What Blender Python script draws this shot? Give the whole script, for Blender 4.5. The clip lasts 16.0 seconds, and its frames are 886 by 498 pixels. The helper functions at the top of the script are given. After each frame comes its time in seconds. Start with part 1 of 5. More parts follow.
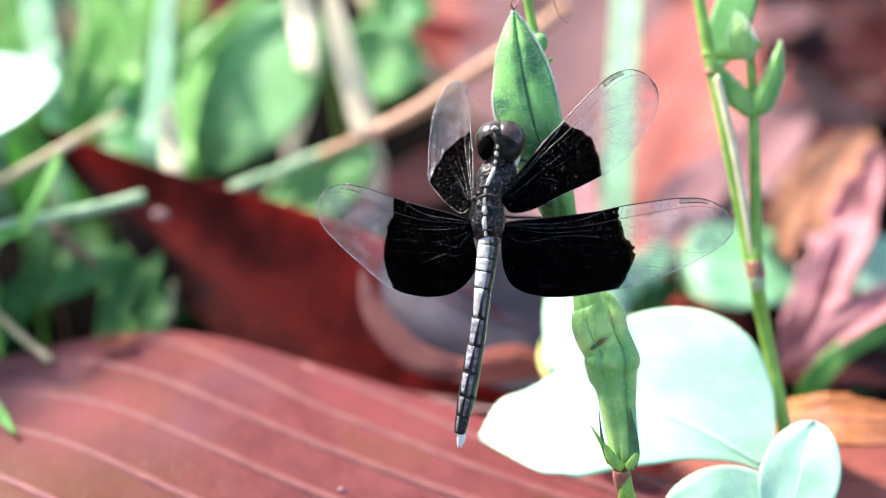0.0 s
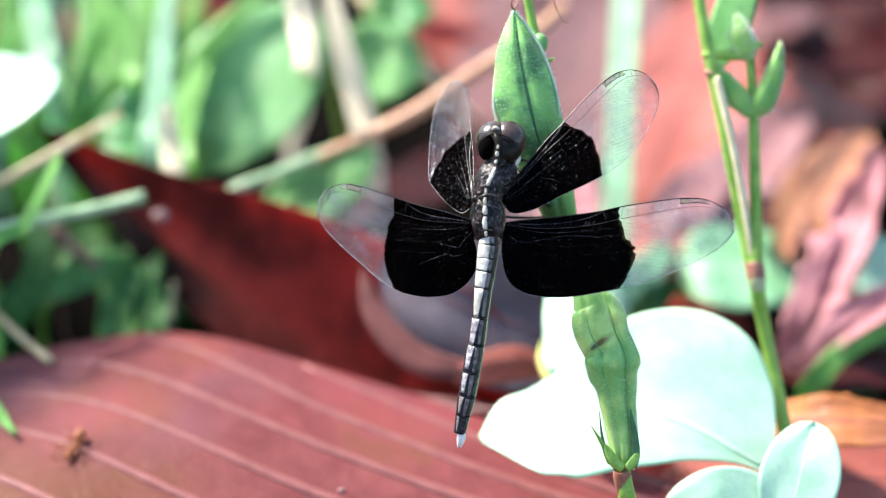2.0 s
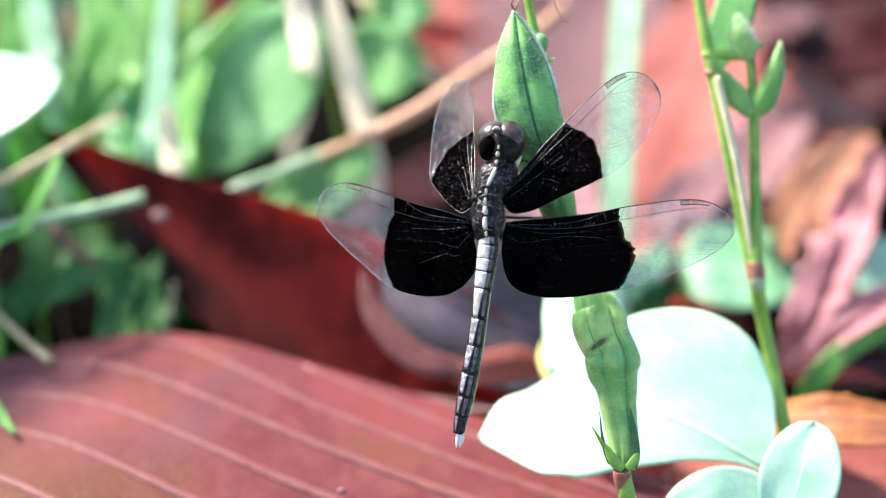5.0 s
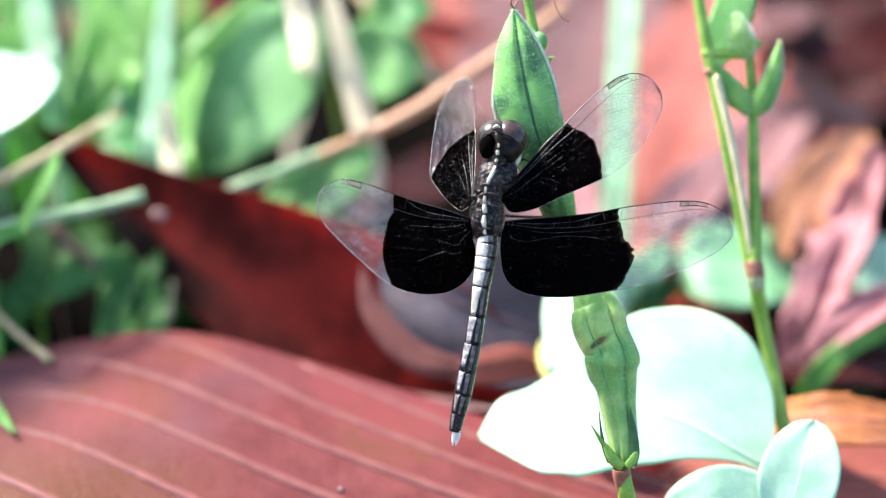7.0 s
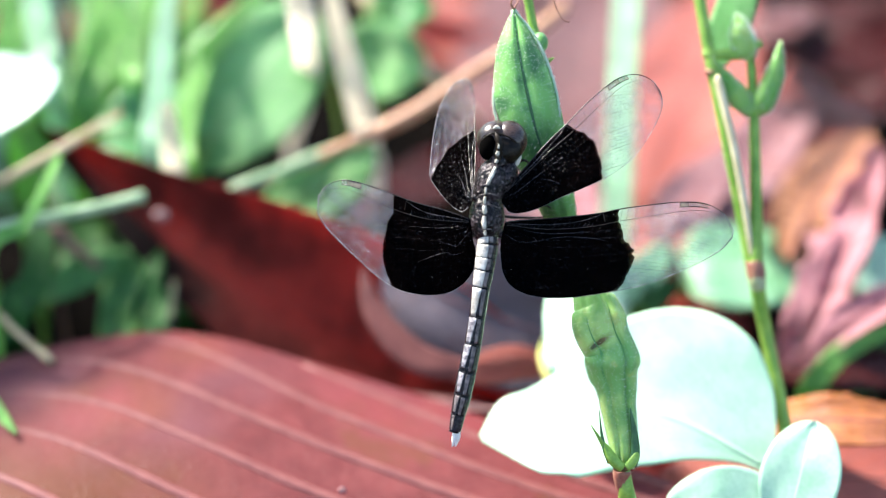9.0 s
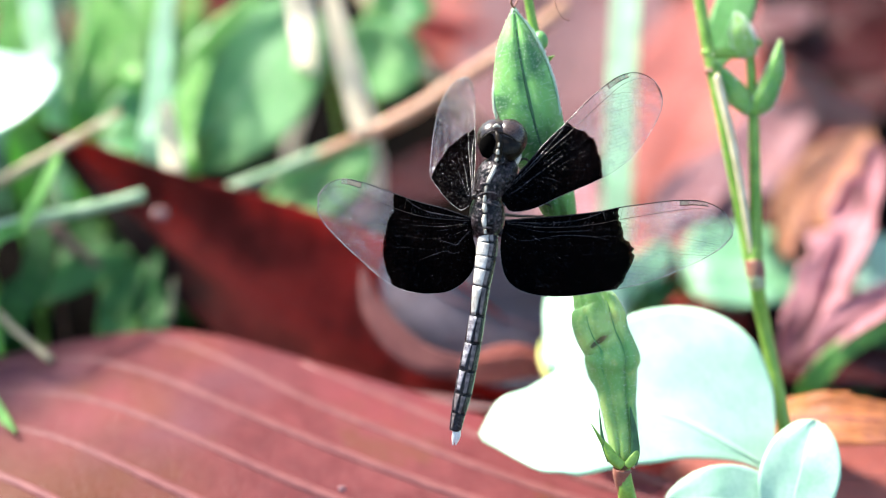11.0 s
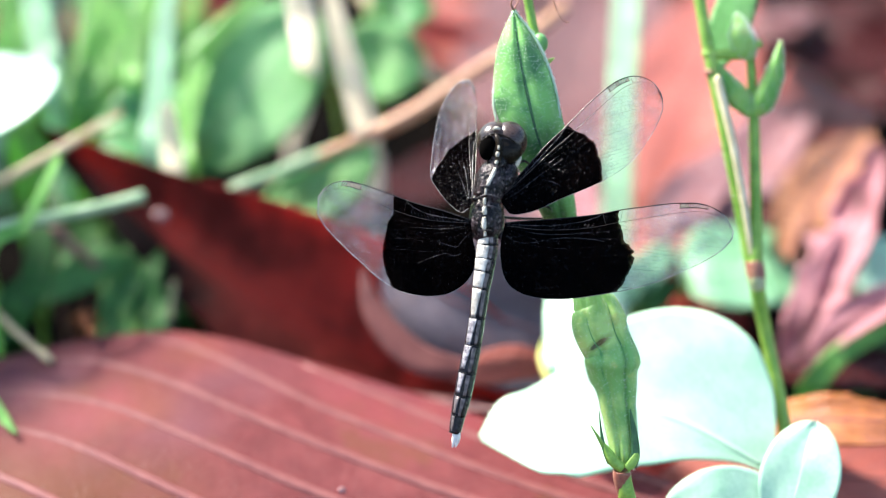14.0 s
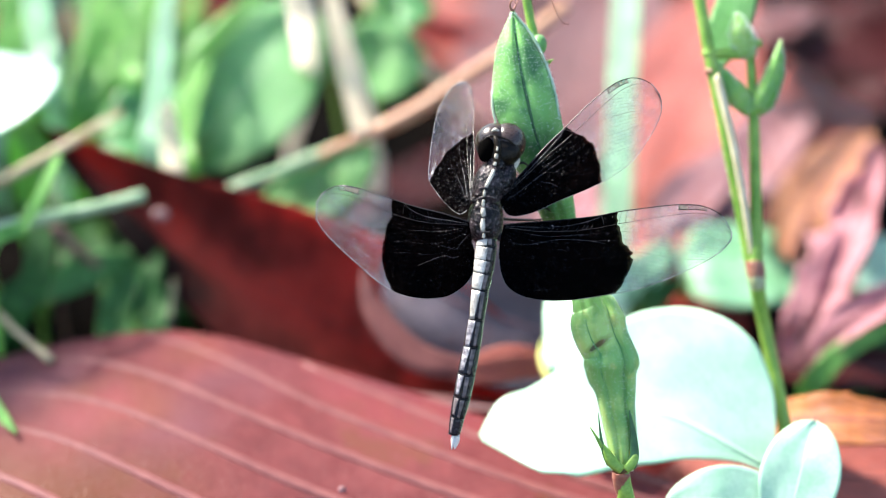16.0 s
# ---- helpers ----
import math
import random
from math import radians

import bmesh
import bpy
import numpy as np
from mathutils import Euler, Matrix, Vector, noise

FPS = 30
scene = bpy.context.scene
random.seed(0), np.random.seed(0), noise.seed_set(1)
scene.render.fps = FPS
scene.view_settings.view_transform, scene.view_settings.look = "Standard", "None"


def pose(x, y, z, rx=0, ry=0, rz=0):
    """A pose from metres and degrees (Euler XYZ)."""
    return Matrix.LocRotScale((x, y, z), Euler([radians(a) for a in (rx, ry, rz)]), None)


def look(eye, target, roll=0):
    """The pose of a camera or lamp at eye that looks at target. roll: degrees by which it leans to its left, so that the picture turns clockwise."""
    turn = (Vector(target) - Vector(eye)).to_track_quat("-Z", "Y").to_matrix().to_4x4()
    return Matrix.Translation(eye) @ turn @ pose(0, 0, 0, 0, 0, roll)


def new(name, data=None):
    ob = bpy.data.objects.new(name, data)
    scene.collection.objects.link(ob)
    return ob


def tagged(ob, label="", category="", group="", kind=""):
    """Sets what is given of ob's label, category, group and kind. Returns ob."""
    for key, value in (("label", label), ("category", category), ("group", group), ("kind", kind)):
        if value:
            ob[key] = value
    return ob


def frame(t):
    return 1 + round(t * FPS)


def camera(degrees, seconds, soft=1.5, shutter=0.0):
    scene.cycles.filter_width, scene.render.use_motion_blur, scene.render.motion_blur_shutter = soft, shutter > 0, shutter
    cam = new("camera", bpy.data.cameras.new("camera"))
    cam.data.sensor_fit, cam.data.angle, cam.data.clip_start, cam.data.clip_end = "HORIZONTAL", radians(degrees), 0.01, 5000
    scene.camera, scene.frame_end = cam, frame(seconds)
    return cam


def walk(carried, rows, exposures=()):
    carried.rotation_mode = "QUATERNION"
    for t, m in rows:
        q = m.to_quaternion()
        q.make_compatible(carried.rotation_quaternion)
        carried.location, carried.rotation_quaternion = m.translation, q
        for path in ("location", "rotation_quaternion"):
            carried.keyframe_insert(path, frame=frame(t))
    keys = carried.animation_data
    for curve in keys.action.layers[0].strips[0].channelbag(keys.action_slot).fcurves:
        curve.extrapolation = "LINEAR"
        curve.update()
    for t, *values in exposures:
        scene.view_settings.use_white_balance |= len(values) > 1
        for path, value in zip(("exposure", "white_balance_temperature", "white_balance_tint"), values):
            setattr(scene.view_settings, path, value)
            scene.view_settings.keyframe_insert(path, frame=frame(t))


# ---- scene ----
# ---------------------------------------------------------------- camera
EYE = Vector((0.0, -0.136, 0.1165))
AIM = Vector((0.0, 0.0, 0.038))
FWD = (AIM - EYE).normalized()
RGT = Vector((1, 0, 0))
UPW = RGT.cross(FWD)
REACH = (AIM - EYE).length
PX = 784 / math.tan(radians(14))          # steps of the working sheet per unit of slope

cam = camera(28, 16.0, soft=1.1)
cam.data.dof.use_dof = True
cam.data.dof.focus_distance = REACH + 0.001
cam.data.dof.aperture_fstop = 10.2


def tremor(x, y):
    """The tripod's slight tremble: the view turned by a few steps of the sheet."""
    return look(EYE, EYE + FWD - RGT * (x / PX) + UPW * (y / PX))


walk(cam, [(t, tremor(x, y)) for t, x, y in (
    (0, 0, 0), (0.5, 1.2, 0), (1, 0, 0), (2, 0, 1.2), (3, 0, 0), (3.5, .5, -.8), (4, 0, 1.2), (6.5, 0, 0),
    (7, -1.2, -.8), (7.5, -.3, 0), (8, 0, .8), (8.5, 0, -1.5), (9, .8, 0), (11.5, -1.2, -2.5), (12, -2.4, -1.2),
    (12.5, -.8, -.4), (13, -.6, .2), (13.5, -2, 0), (14, .4, 0), (14.5, 0, -.9), (15, .4, -1), (15.5, .4, 0),
    (16, .4, -1.2))], exposures=((0, 1.79, 6650, 10), (16, 1.79, 6650, 10)))

# ---------------------------------------------------------------- sky and sun
SUN = Vector((-0.54, 0.42, 0.73)).normalized()
world = bpy.data.worlds.new("sky")
scene.world = world
world.use_nodes = True
sky = world.node_tree.nodes.new("ShaderNodeTexSky")
sky.sky_type = "NISHITA"
sky.sun_disc = False
sky.sun_elevation = math.asin(SUN.z)
sky.sun_rotation = math.atan2(SUN.x, SUN.y)
world.node_tree.nodes["Background"].inputs["Strength"].default_value = 0.12
world.node_tree.links.new(sky.outputs[0], world.node_tree.nodes["Background"].inputs["Color"])
sun = new("sun", bpy.data.lights.new("sun", "SUN"))
sun.data.energy, sun.data.angle, sun.data.color = 4.6, radians(7.0), (1.0, 0.95, 0.88)
sun.matrix_world = look(SUN, (0, 0, 0))

# ---------------------------------------------------------------- working helpers
MM = 0.001


def spot(u, v, d):
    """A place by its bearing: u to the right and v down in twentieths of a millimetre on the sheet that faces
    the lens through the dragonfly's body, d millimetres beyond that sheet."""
    return EYE + (REACH + d * MM) * (FWD + RGT * ((u - 784) / PX) + UPW * ((441 - v) / PX))


def spots(*rows):
    return [spot(*r) for r in rows]


def grounded(p, z=0.0):
    return Vector((p.x, p.y, z))


def thing(name, base, label, category, group="", kind=""):
    ob = new(name)
    ob.empty_display_size = 0.002
    ob.location = base
    return tagged(ob, label, category, group, kind)


def origin(ob):
    p = Vector((0, 0, 0))
    while ob:
        p += ob.location
        ob = ob.parent
    return p


def part(name, bm, material, parent=None, label="", at=None, smooth=True, kind=""):
    """Links a bmesh, built in world metres, as one mesh under its thing; at: its own pivot."""
    base = origin(parent) if parent else Vector((0, 0, 0))
    pivot = at if at is not None else (base if parent else sum((v.co for v in bm.verts), Vector()) / len(bm.verts))
    bmesh.ops.recalc_face_normals(bm, faces=bm.faces)
    for v in bm.verts:
        v.co -= pivot
    for f in bm.faces:
        f.smooth = smooth
    me = bpy.data.meshes.new(name)
    bm.to_mesh(me)
    bm.free()
    for m in material if isinstance(material, (list, tuple)) else [material]:
        me.materials.append(m)
    ob = new(name, me)
    ob.parent = parent
    ob.location = pivot - base
    return tagged(ob, label, kind=kind)


def spline(pts, n):
    """n + 1 samples of a Catmull-Rom curve through tuples or vectors."""
    pts = [np.array(p, float) for p in pts]
    ext = [2 * pts[0] - pts[1]] + pts + [2 * pts[-1] - pts[-2]]
    out = []
    for i in range(n + 1):
        x = i / n * (len(pts) - 1)
        k = min(int(x), len(pts) - 2)
        t = x - k
        a, b, c, d = ext[k:k + 4]
        out.append(0.5 * (2 * b + (c - a) * t + (2 * a - 5 * b + 4 * c - d) * t * t + (3 * b - a - 3 * c + d) * t ** 3))
    return out


def tube(pts, radii, n=24, sides=8, bm=None, flat=1.0, face=None):
    """A tapered tube along a curve; radii in mm, eased along it; flat squeezes it along the direction face."""
    bm = bm or bmesh.new()
    line = [Vector(p) for p in spline(pts, n)]
    rad = [max(float(r[0]), 0.002) for r in spline([(r,) for r in radii], n)]
    rings, a = [], None
    for i, p in enumerate(line):
        t = (line[min(i + 1, n)] - line[max(i - 1, 0)]).normalized()
        if face is not None:
            a = t.cross(Vector(face))
        elif a is not None:
            a = a - t * a.dot(t)
        a = (a if a is not None and a.length > 1e-3 else t.orthogonal()).normalized()
        b = t.cross(a)
        rings.append([bm.verts.new(p + (a * math.cos(w) + b * math.sin(w) * flat) * rad[i] * MM)
                      for w in (2 * math.pi * k / sides for k in range(sides))])
    for r, s in zip(rings, rings[1:]):
        for k in range(sides):
            bm.faces.new((r[k], r[(k + 1) % sides], s[(k + 1) % sides], s[k]))
    bm.faces.new(rings[0])
    bm.faces.new(rings[-1][::-1])
    return bm


def ball(centre, ax, ay, az, bm=None, u=20, v=12):
    """An ellipsoid with three half-axis vectors."""
    bm = bm or bmesh.new()
    m = Matrix((ax, ay, az)).transposed().to_4x4()
    m.translation = centre
    bmesh.ops.create_uvsphere(bm, u_segments=u, v_segments=v, radius=1.0, matrix=m)
    return bm


def blade(pts, width, up, p=1.0, q=0.6, cup=0.0, wave=0.0, ripple=3.0, nu=44, nv=16, thick=0.16, seed=0.0, side_scale=(1.0, 1.0), frill=0.0, stub=0.0, surface=None):
    """A leaf blade: a curved midrib, half-width in mm, cupping and waves, with its own thickness.
    u runs along the midrib, v across it."""
    line = [Vector(x) for x in spline(pts, nu)]
    up = Vector(up).normalized()
    bm = bmesh.new()
    uvl = bm.loops.layers.uv.new("leaf")
    top, bot, tex = [], [], {}
    skin = []
    for i, c in enumerate(line):
        u = i / nu
        t = (line[min(i + 1, nu)] - line[max(i - 1, 0)]).normalized()
        side = t.cross(up).normalized()
        nrm = side.cross(t).normalized()
        w = width * max(math.sin(math.pi * min(max(u, 0.0), 1.0) ** p), 0.0) ** q
        w = max(w, stub * width, 0.02)
        rt, rb = [], []
        for j in range(nv + 1):
            v = 2 * j / nv - 1
            k = side_scale[0] if v < 0 else side_scale[1]
            edge = 1 + frill * noise.noise(Vector((u * 14, v * 2 + seed, seed)))
            ww = w * k * edge
            h = cup * ww * v * v
            h += wave * noise.noise(Vector((u * ripple, v * ripple * 0.5 + seed, seed * 1.7)))
            co = c + side * (ww * v * MM) + nrm * (h * MM)
            a, b = bm.verts.new(co), bm.verts.new(co - nrm * (thick * MM))
            tex[a] = tex[b] = (u, (v + 1) / 2)
            rt.append(a), rb.append(b)
        skin.append([v.co.copy() for v in rt])
        top.append(rt), bot.append(rb)

    def quad(*vs):
        f = bm.faces.new(vs)
        for l in f.loops:
            l[uvl].uv = tex[l.vert]

    for i in range(nu):
        for j in range(nv):
            quad(top[i][j], top[i + 1][j], top[i + 1][j + 1], top[i][j + 1])
            quad(bot[i][j], bot[i][j + 1], bot[i + 1][j + 1], bot[i + 1][j])
        for j, fl in ((0, 1), (nv, 0)):
            quad(*(top[i][j], bot[i][j], bot[i + 1][j], top[i + 1][j])[::1 if fl else -1])
    for i in (0, nu):
        for j in range(nv):
            quad(top[i][j], top[i][j + 1], bot[i][j + 1], bot[i][j])
    if surface is not None:
        surface.append(lambda u, v: skin[round(u * nu)][round((v + 1) / 2 * nv)])
    return bm


# ---------------------------------------------------------------- materials
class Nodes:
    """Short-hand for building a node material."""

    def __init__(self, name):
        self.mat = bpy.data.materials.new(name)
        self.mat.use_nodes = True
        self.t = self.mat.node_tree
        self.bsdf = self.t.nodes["Principled BSDF"]
        self.out = self.t.nodes["Material Output"]

    def put(self, socket, value):
        if isinstance(value, bpy.types.NodeSocket):
            self.t.links.new(value, socket)
        elif isinstance(value, (tuple, list)) and socket.type == "RGBA":
            socket.default_value = (*value, 1)
        else:
            socket.default_value = value

    def node(self, kind, **values):
        n = self.t.nodes.new(kind)
        for k, v in values.items():
            self.put(n.inputs[k.replace("_", " ")], v)
        return n

    def math(self, op, a, b=0.0, clamp=False):
        n = self.t.nodes.new("ShaderNodeMath")
        n.operation, n.use_clamp = op, clamp
        self.put(n.inputs[0], a), self.put(n.inputs[1], b)
        return n.outputs[0]

    def noise(self, scale, detail=3.0, rough=0.55, vec=None):
        n = self.node("ShaderNodeTexNoise", Scale=scale, Detail=detail, Roughness=rough)
        self.put(n.inputs["Vector"], vec if vec is not None else self.coord())
        return n.outputs["Fac"]

    def coord(self):
        return self.t.nodes.new("ShaderNodeTexCoord").outputs["Object"]

    def ramp(self, fac, lo, hi):
        n = self.node("ShaderNodeMapRange", Value=fac, From_Min=lo, From_Max=hi)
        n.interpolation_type = "SMOOTHSTEP"
        return n.outputs[0]

    def mix(self, fac, a, b):
        n = self.t.nodes.new("ShaderNodeMix")
        n.data_type = "RGBA"
        self.put(n.inputs["Factor"], fac), self.put(n.inputs["A"], a), self.put(n.inputs["B"], b)
        return n.outputs["Result"]

    def bump(self, height, depth, strength=1.0):
        n = self.node("ShaderNodeBump", Height=height, Distance=depth, Strength=strength)
        self.put(self.bsdf.inputs["Normal"], n.outputs[0])
        return n.outputs[0]

    def set(self, **values):
        for k, v in values.items():
            self.put(self.bsdf.inputs[k.replace("_", " ")], v)
        return self


def plain(name, a, b, rough=0.5, scale=600, fine=4000, relief=0.00005, spec=0.5):
    """Two tones mottled at two scales with fine relief."""
    n = Nodes(name)
    big, small = n.noise(scale), n.noise(fine, 4)
    col = n.mix(n.ramp(n.math("ADD", n.math("MULTIPLY", big, 0.7), n.math("MULTIPLY", small, 0.3)), 0.35, 0.65), a, b)
    n.set(Base_Color=col, Roughness=n.math("ADD", rough - 0.08, n.math("MULTIPLY", small, 0.16)), Specular_IOR_Level=spec)
    n.bump(small, relief)
    return n.mat


def leafy(name, a, b, vein, rough=0.45, lat=9, shear=0.5, thin=0.25, glow=None, blotch=None, vw=0.10, mid=0.045,
          scale=160, relief=0.00012, spec=0.5, soft_vein=0.8, streak=None, patches=(), shade_side=None, tinge=None):
    """A leaf: two tones mottled, side veins and midrib along the blade's own coordinates, light shining through."""
    n = Nodes(name)
    uv = n.node("ShaderNodeSeparateXYZ", Vector=n.t.nodes.new("ShaderNodeTexCoord").outputs["UV"])
    u, v = uv.outputs[0], n.math("ABSOLUTE", n.math("SUBTRACT", n.math("MULTIPLY", uv.outputs[1], 2.0), 1.0))
    wob = n.math("MULTIPLY", n.math("SUBTRACT", n.noise(220, 2), 0.5), 0.12)
    x = n.math("FRACT", n.math("ADD", n.math("SUBTRACT", n.math("MULTIPLY", u, lat), n.math("MULTIPLY", v, shear * lat)),
                               n.math("ADD", wob, 20.0)))
    side = n.ramp(n.math("ABSOLUTE", n.math("SUBTRACT", x, 0.5)), vw, vw * 0.15)
    rib = n.ramp(v, mid, mid * 0.4)
    veins = n.math("MAXIMUM", n.math("MULTIPLY", side, soft_vein), rib)
    net = n.node("ShaderNodeTexVoronoi", Scale=1500.0, Vector=n.coord())
    net.feature = "DISTANCE_TO_EDGE"
    cells = n.ramp(net.outputs["Distance"], 0.0, 0.12)
    big, small = n.noise(scale, 4, 0.6), n.noise(2600, 4, 0.6)
    col = n.mix(n.ramp(n.math("ADD", n.math("MULTIPLY", big, 0.75), n.math("MULTIPLY", small, 0.25)), 0.34, 0.66), a, b)
    if streak:
        run = n.node("ShaderNodeCombineXYZ", X=n.math("MULTIPLY", u, 60.0), Y=n.math("MULTIPLY", v, 9.0))
        col = n.mix(n.math("MULTIPLY", n.ramp(n.noise(1.0, 3, 0.6, run.outputs[0]), 0.40, 0.70), 0.35), col, streak)
    if blotch:
        col = n.mix(n.ramp(n.noise(95, 5, 0.65), 0.56, 0.66), col, blotch)
    for tone, size, low, high, most in patches:
        col = n.mix(n.math("MULTIPLY", n.ramp(n.noise(size, 3, 0.5), low, high), most), col, tone)
    if tinge:
        tone, along, across = tinge
        blur = n.math("MULTIPLY", n.math("SUBTRACT", n.noise(70, 4, 0.6), 0.5), 0.30)
        col = n.mix(n.math("MULTIPLY", n.math("MULTIPLY", n.ramp(n.math("ADD", u, blur), along - 0.10, along + 0.12),
                                              n.ramp(n.math("ADD", uv.outputs[1], blur), across + 0.08, across - 0.08)), 0.9), col, tone)
    col = n.mix(n.math("MULTIPLY", n.math("SUBTRACT", 1.0, cells), 0.18), col, vein)
    col = n.mix(veins, col, vein)
    shade_mask = None
    # paints shade over one lower side: dark colour, and no light let through
    if shade_side:
        tone, along, across = shade_side
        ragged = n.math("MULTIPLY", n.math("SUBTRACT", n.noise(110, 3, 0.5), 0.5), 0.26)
        shade_mask = n.math("MULTIPLY", n.ramp(n.math("ADD", u, ragged), along + 0.12, along - 0.14),
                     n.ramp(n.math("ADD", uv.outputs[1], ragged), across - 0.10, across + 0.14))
        col = n.mix(shade_mask, col, tone)
    n.set(Base_Color=col, Specular_IOR_Level=spec,
          Roughness=n.math("ADD", rough - 0.1, n.math("MULTIPLY", n.noise(900, 3), 0.2)))
    nrm = n.bump(n.math("ADD", n.math("MULTIPLY", veins, 1.0), n.math("ADD", n.math("MULTIPLY", cells, 0.25),
                 n.math("MULTIPLY", small, 0.5))), relief)
    if thin:
        shine = n.mix(n.ramp(big, 0.36, 0.62), tuple((0.18 if lat > 1 else 0.9) * g for g in glow), glow) if glow else col
        tr = n.node("ShaderNodeBsdfTranslucent", Color=shine, Normal=nrm)
        m = n.node("ShaderNodeMixShader", Fac=n.math("MULTIPLY", thin, n.math("SUBTRACT", 1.0, shade_mask)) if shade_mask else thin)
        n.put(m.inputs[1], n.bsdf.outputs[0]), n.put(m.inputs[2], tr.outputs[0])
        n.put(n.out.inputs["Surface"], m.outputs[0])
    return n.mat


def thorax_material():
    """Glossy black shell, faintly violet-brown, with broken grey glints mixed into its colour."""
    n = Nodes("mottled_thorax_shell")
    cells = n.node("ShaderNodeTexVoronoi", Scale=3600.0, Vector=n.coord())
    big, mid = n.noise(1300, 4, 0.65), n.noise(3400, 3, 0.7)
    col = n.mix(n.ramp(big, 0.46, 0.64), (0.002, 0.0015, 0.0018), (0.044, 0.032, 0.035))
    # pale flecks in the base colour imitate sparkles on the shell
    col = n.mix(n.ramp(mid, 0.55, 0.70), col, (0.19, 0.155, 0.16))
    n.set(Base_Color=col, Roughness=n.math("ADD", 0.16, n.math("MULTIPLY", mid, 0.26)), Specular_IOR_Level=0.22)
    n.bump(n.math("ADD", cells.outputs["Distance"], n.math("MULTIPLY", big, 1.4)), 0.00008)
    return n.mat


def soil_material():
    n = Nodes("shade_dark_soil")
    big, small = n.noise(60, 5, 0.6), n.noise(900, 5, 0.65)
    # soil tones far below its own: shade of the gaps is in the colour
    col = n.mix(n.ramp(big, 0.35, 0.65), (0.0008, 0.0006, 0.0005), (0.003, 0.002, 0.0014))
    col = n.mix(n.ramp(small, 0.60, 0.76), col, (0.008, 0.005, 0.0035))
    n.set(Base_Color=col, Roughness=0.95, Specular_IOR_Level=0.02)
    n.bump(n.math("ADD", big, n.math("MULTIPLY", small, 0.5)), 0.002)
    return n.mat


def membrane_material(name, tint, fog, rough):
    """A clear wing skin: mostly seen through, with a faint haze, crinkled cells and a bluish thin gloss."""
    n = Nodes(name)
    n.set(Base_Color=fog, Roughness=0.5, Specular_IOR_Level=0.3)
    cells = n.node("ShaderNodeTexVoronoi", Scale=2600.0, Vector=n.coord())
    cells.feature = "SMOOTH_F1"
    nrm = n.bump(n.math("ADD", n.math("MULTIPLY", n.noise(1100, 3), 1.2), n.math("MULTIPLY", cells.outputs["Distance"], 0.6)), 0.00010)
    tr = n.node("ShaderNodeBsdfTransparent", Color=(1.0, 1.0, 1.0))
    m = n.node("ShaderNodeMixShader", Fac=n.math("ADD", tint * 0.5, n.math("MULTIPLY", n.ramp(n.noise(700, 5, 0.65), 0.42, 0.66), tint * 0.9)))
    haze = n.node("ShaderNodeBsdfTranslucent", Color=fog)
    both = n.node("ShaderNodeMixShader", Fac=0.5)
    n.put(both.inputs[1], n.bsdf.outputs[0]), n.put(both.inputs[2], haze.outputs[0])
    n.put(m.inputs[1], tr.outputs[0]), n.put(m.inputs[2], both.outputs[0])
    gloss = n.node("ShaderNodeBsdfGlossy", Color=(0.80, 0.90, 1.0), Roughness=rough, Normal=nrm)
    g = n.node("ShaderNodeMixShader", Fac=n.node("ShaderNodeFresnel", IOR=1.45).outputs[0])
    n.put(g.inputs[1], m.outputs[0]), n.put(g.inputs[2], gloss.outputs[0])
    n.put(n.out.inputs["Surface"], g.outputs[0])
    return n.mat


def wing_dark_material():
    """The black inner skin: nearly no gloss but for facets that glint, browner and thinner to its outer edge."""
    n = Nodes("black_wing_skin")
    uv = n.node("ShaderNodeSeparateXYZ", Vector=n.t.nodes.new("ShaderNodeTexCoord").outputs["UV"])
    out = uv.outputs[0]
    big = n.noise(260, 3)
    col = n.mix(n.ramp(big, 0.4, 0.65), (0.0003, 0.0003, 0.0005), (0.0016, 0.0009, 0.0009))
    facet = n.node("ShaderNodeTexVoronoi", Scale=6500.0, Vector=n.coord())
    gloss = n.ramp(n.noise(2600, 3), 0.57, 0.76)
    n.set(Base_Color=col, Roughness=0.32, Specular_IOR_Level=n.math("ADD", 0.004, n.math("MULTIPLY", gloss, 0.06)), Specular_Tint=(0.78, 0.86, 1.0))
    nrm = n.bump(n.noise(2500, 3), 0.00002)
    tilt = n.t.nodes.new("ShaderNodeVectorMath")
    tilt.operation = "MULTIPLY_ADD"
    n.put(tilt.inputs[0], facet.outputs["Color"])
    tilt.inputs[1].default_value, tilt.inputs[2].default_value = (0.9, 0.9, 0.9), (-0.45, -0.45, -0.45)
    add = n.t.nodes.new("ShaderNodeVectorMath")
    n.put(add.inputs[0], nrm), n.put(add.inputs[1], tilt.outputs[0])
    unit = n.t.nodes.new("ShaderNodeVectorMath")
    unit.operation = "NORMALIZE"
    n.put(unit.inputs[0], add.outputs[0])
    n.put(n.bsdf.inputs["Normal"], unit.outputs[0])
    clear = n.node("ShaderNodeBsdfTransparent", Color=(1.0, 0.85, 0.78))
    thin = n.math("MULTIPLY", n.ramp(n.math("ADD", out, n.math("MULTIPLY", n.noise(1800, 3), 0.06)), 0.45, 1.05), 0.028)
    lace = n.math("MULTIPLY", n.ramp(n.math("ADD", out, n.math("MULTIPLY", n.noise(3400, 2), 0.05)), 0.992, 1.03), 0.30)
    m = n.node("ShaderNodeMixShader", Fac=n.math("ADD", thin, lace, True))
    n.put(m.inputs[1], n.bsdf.outputs[0]), n.put(m.inputs[2], clear.outputs[0])
    n.put(n.out.inputs["Surface"], m.outputs[0])
    return n.mat


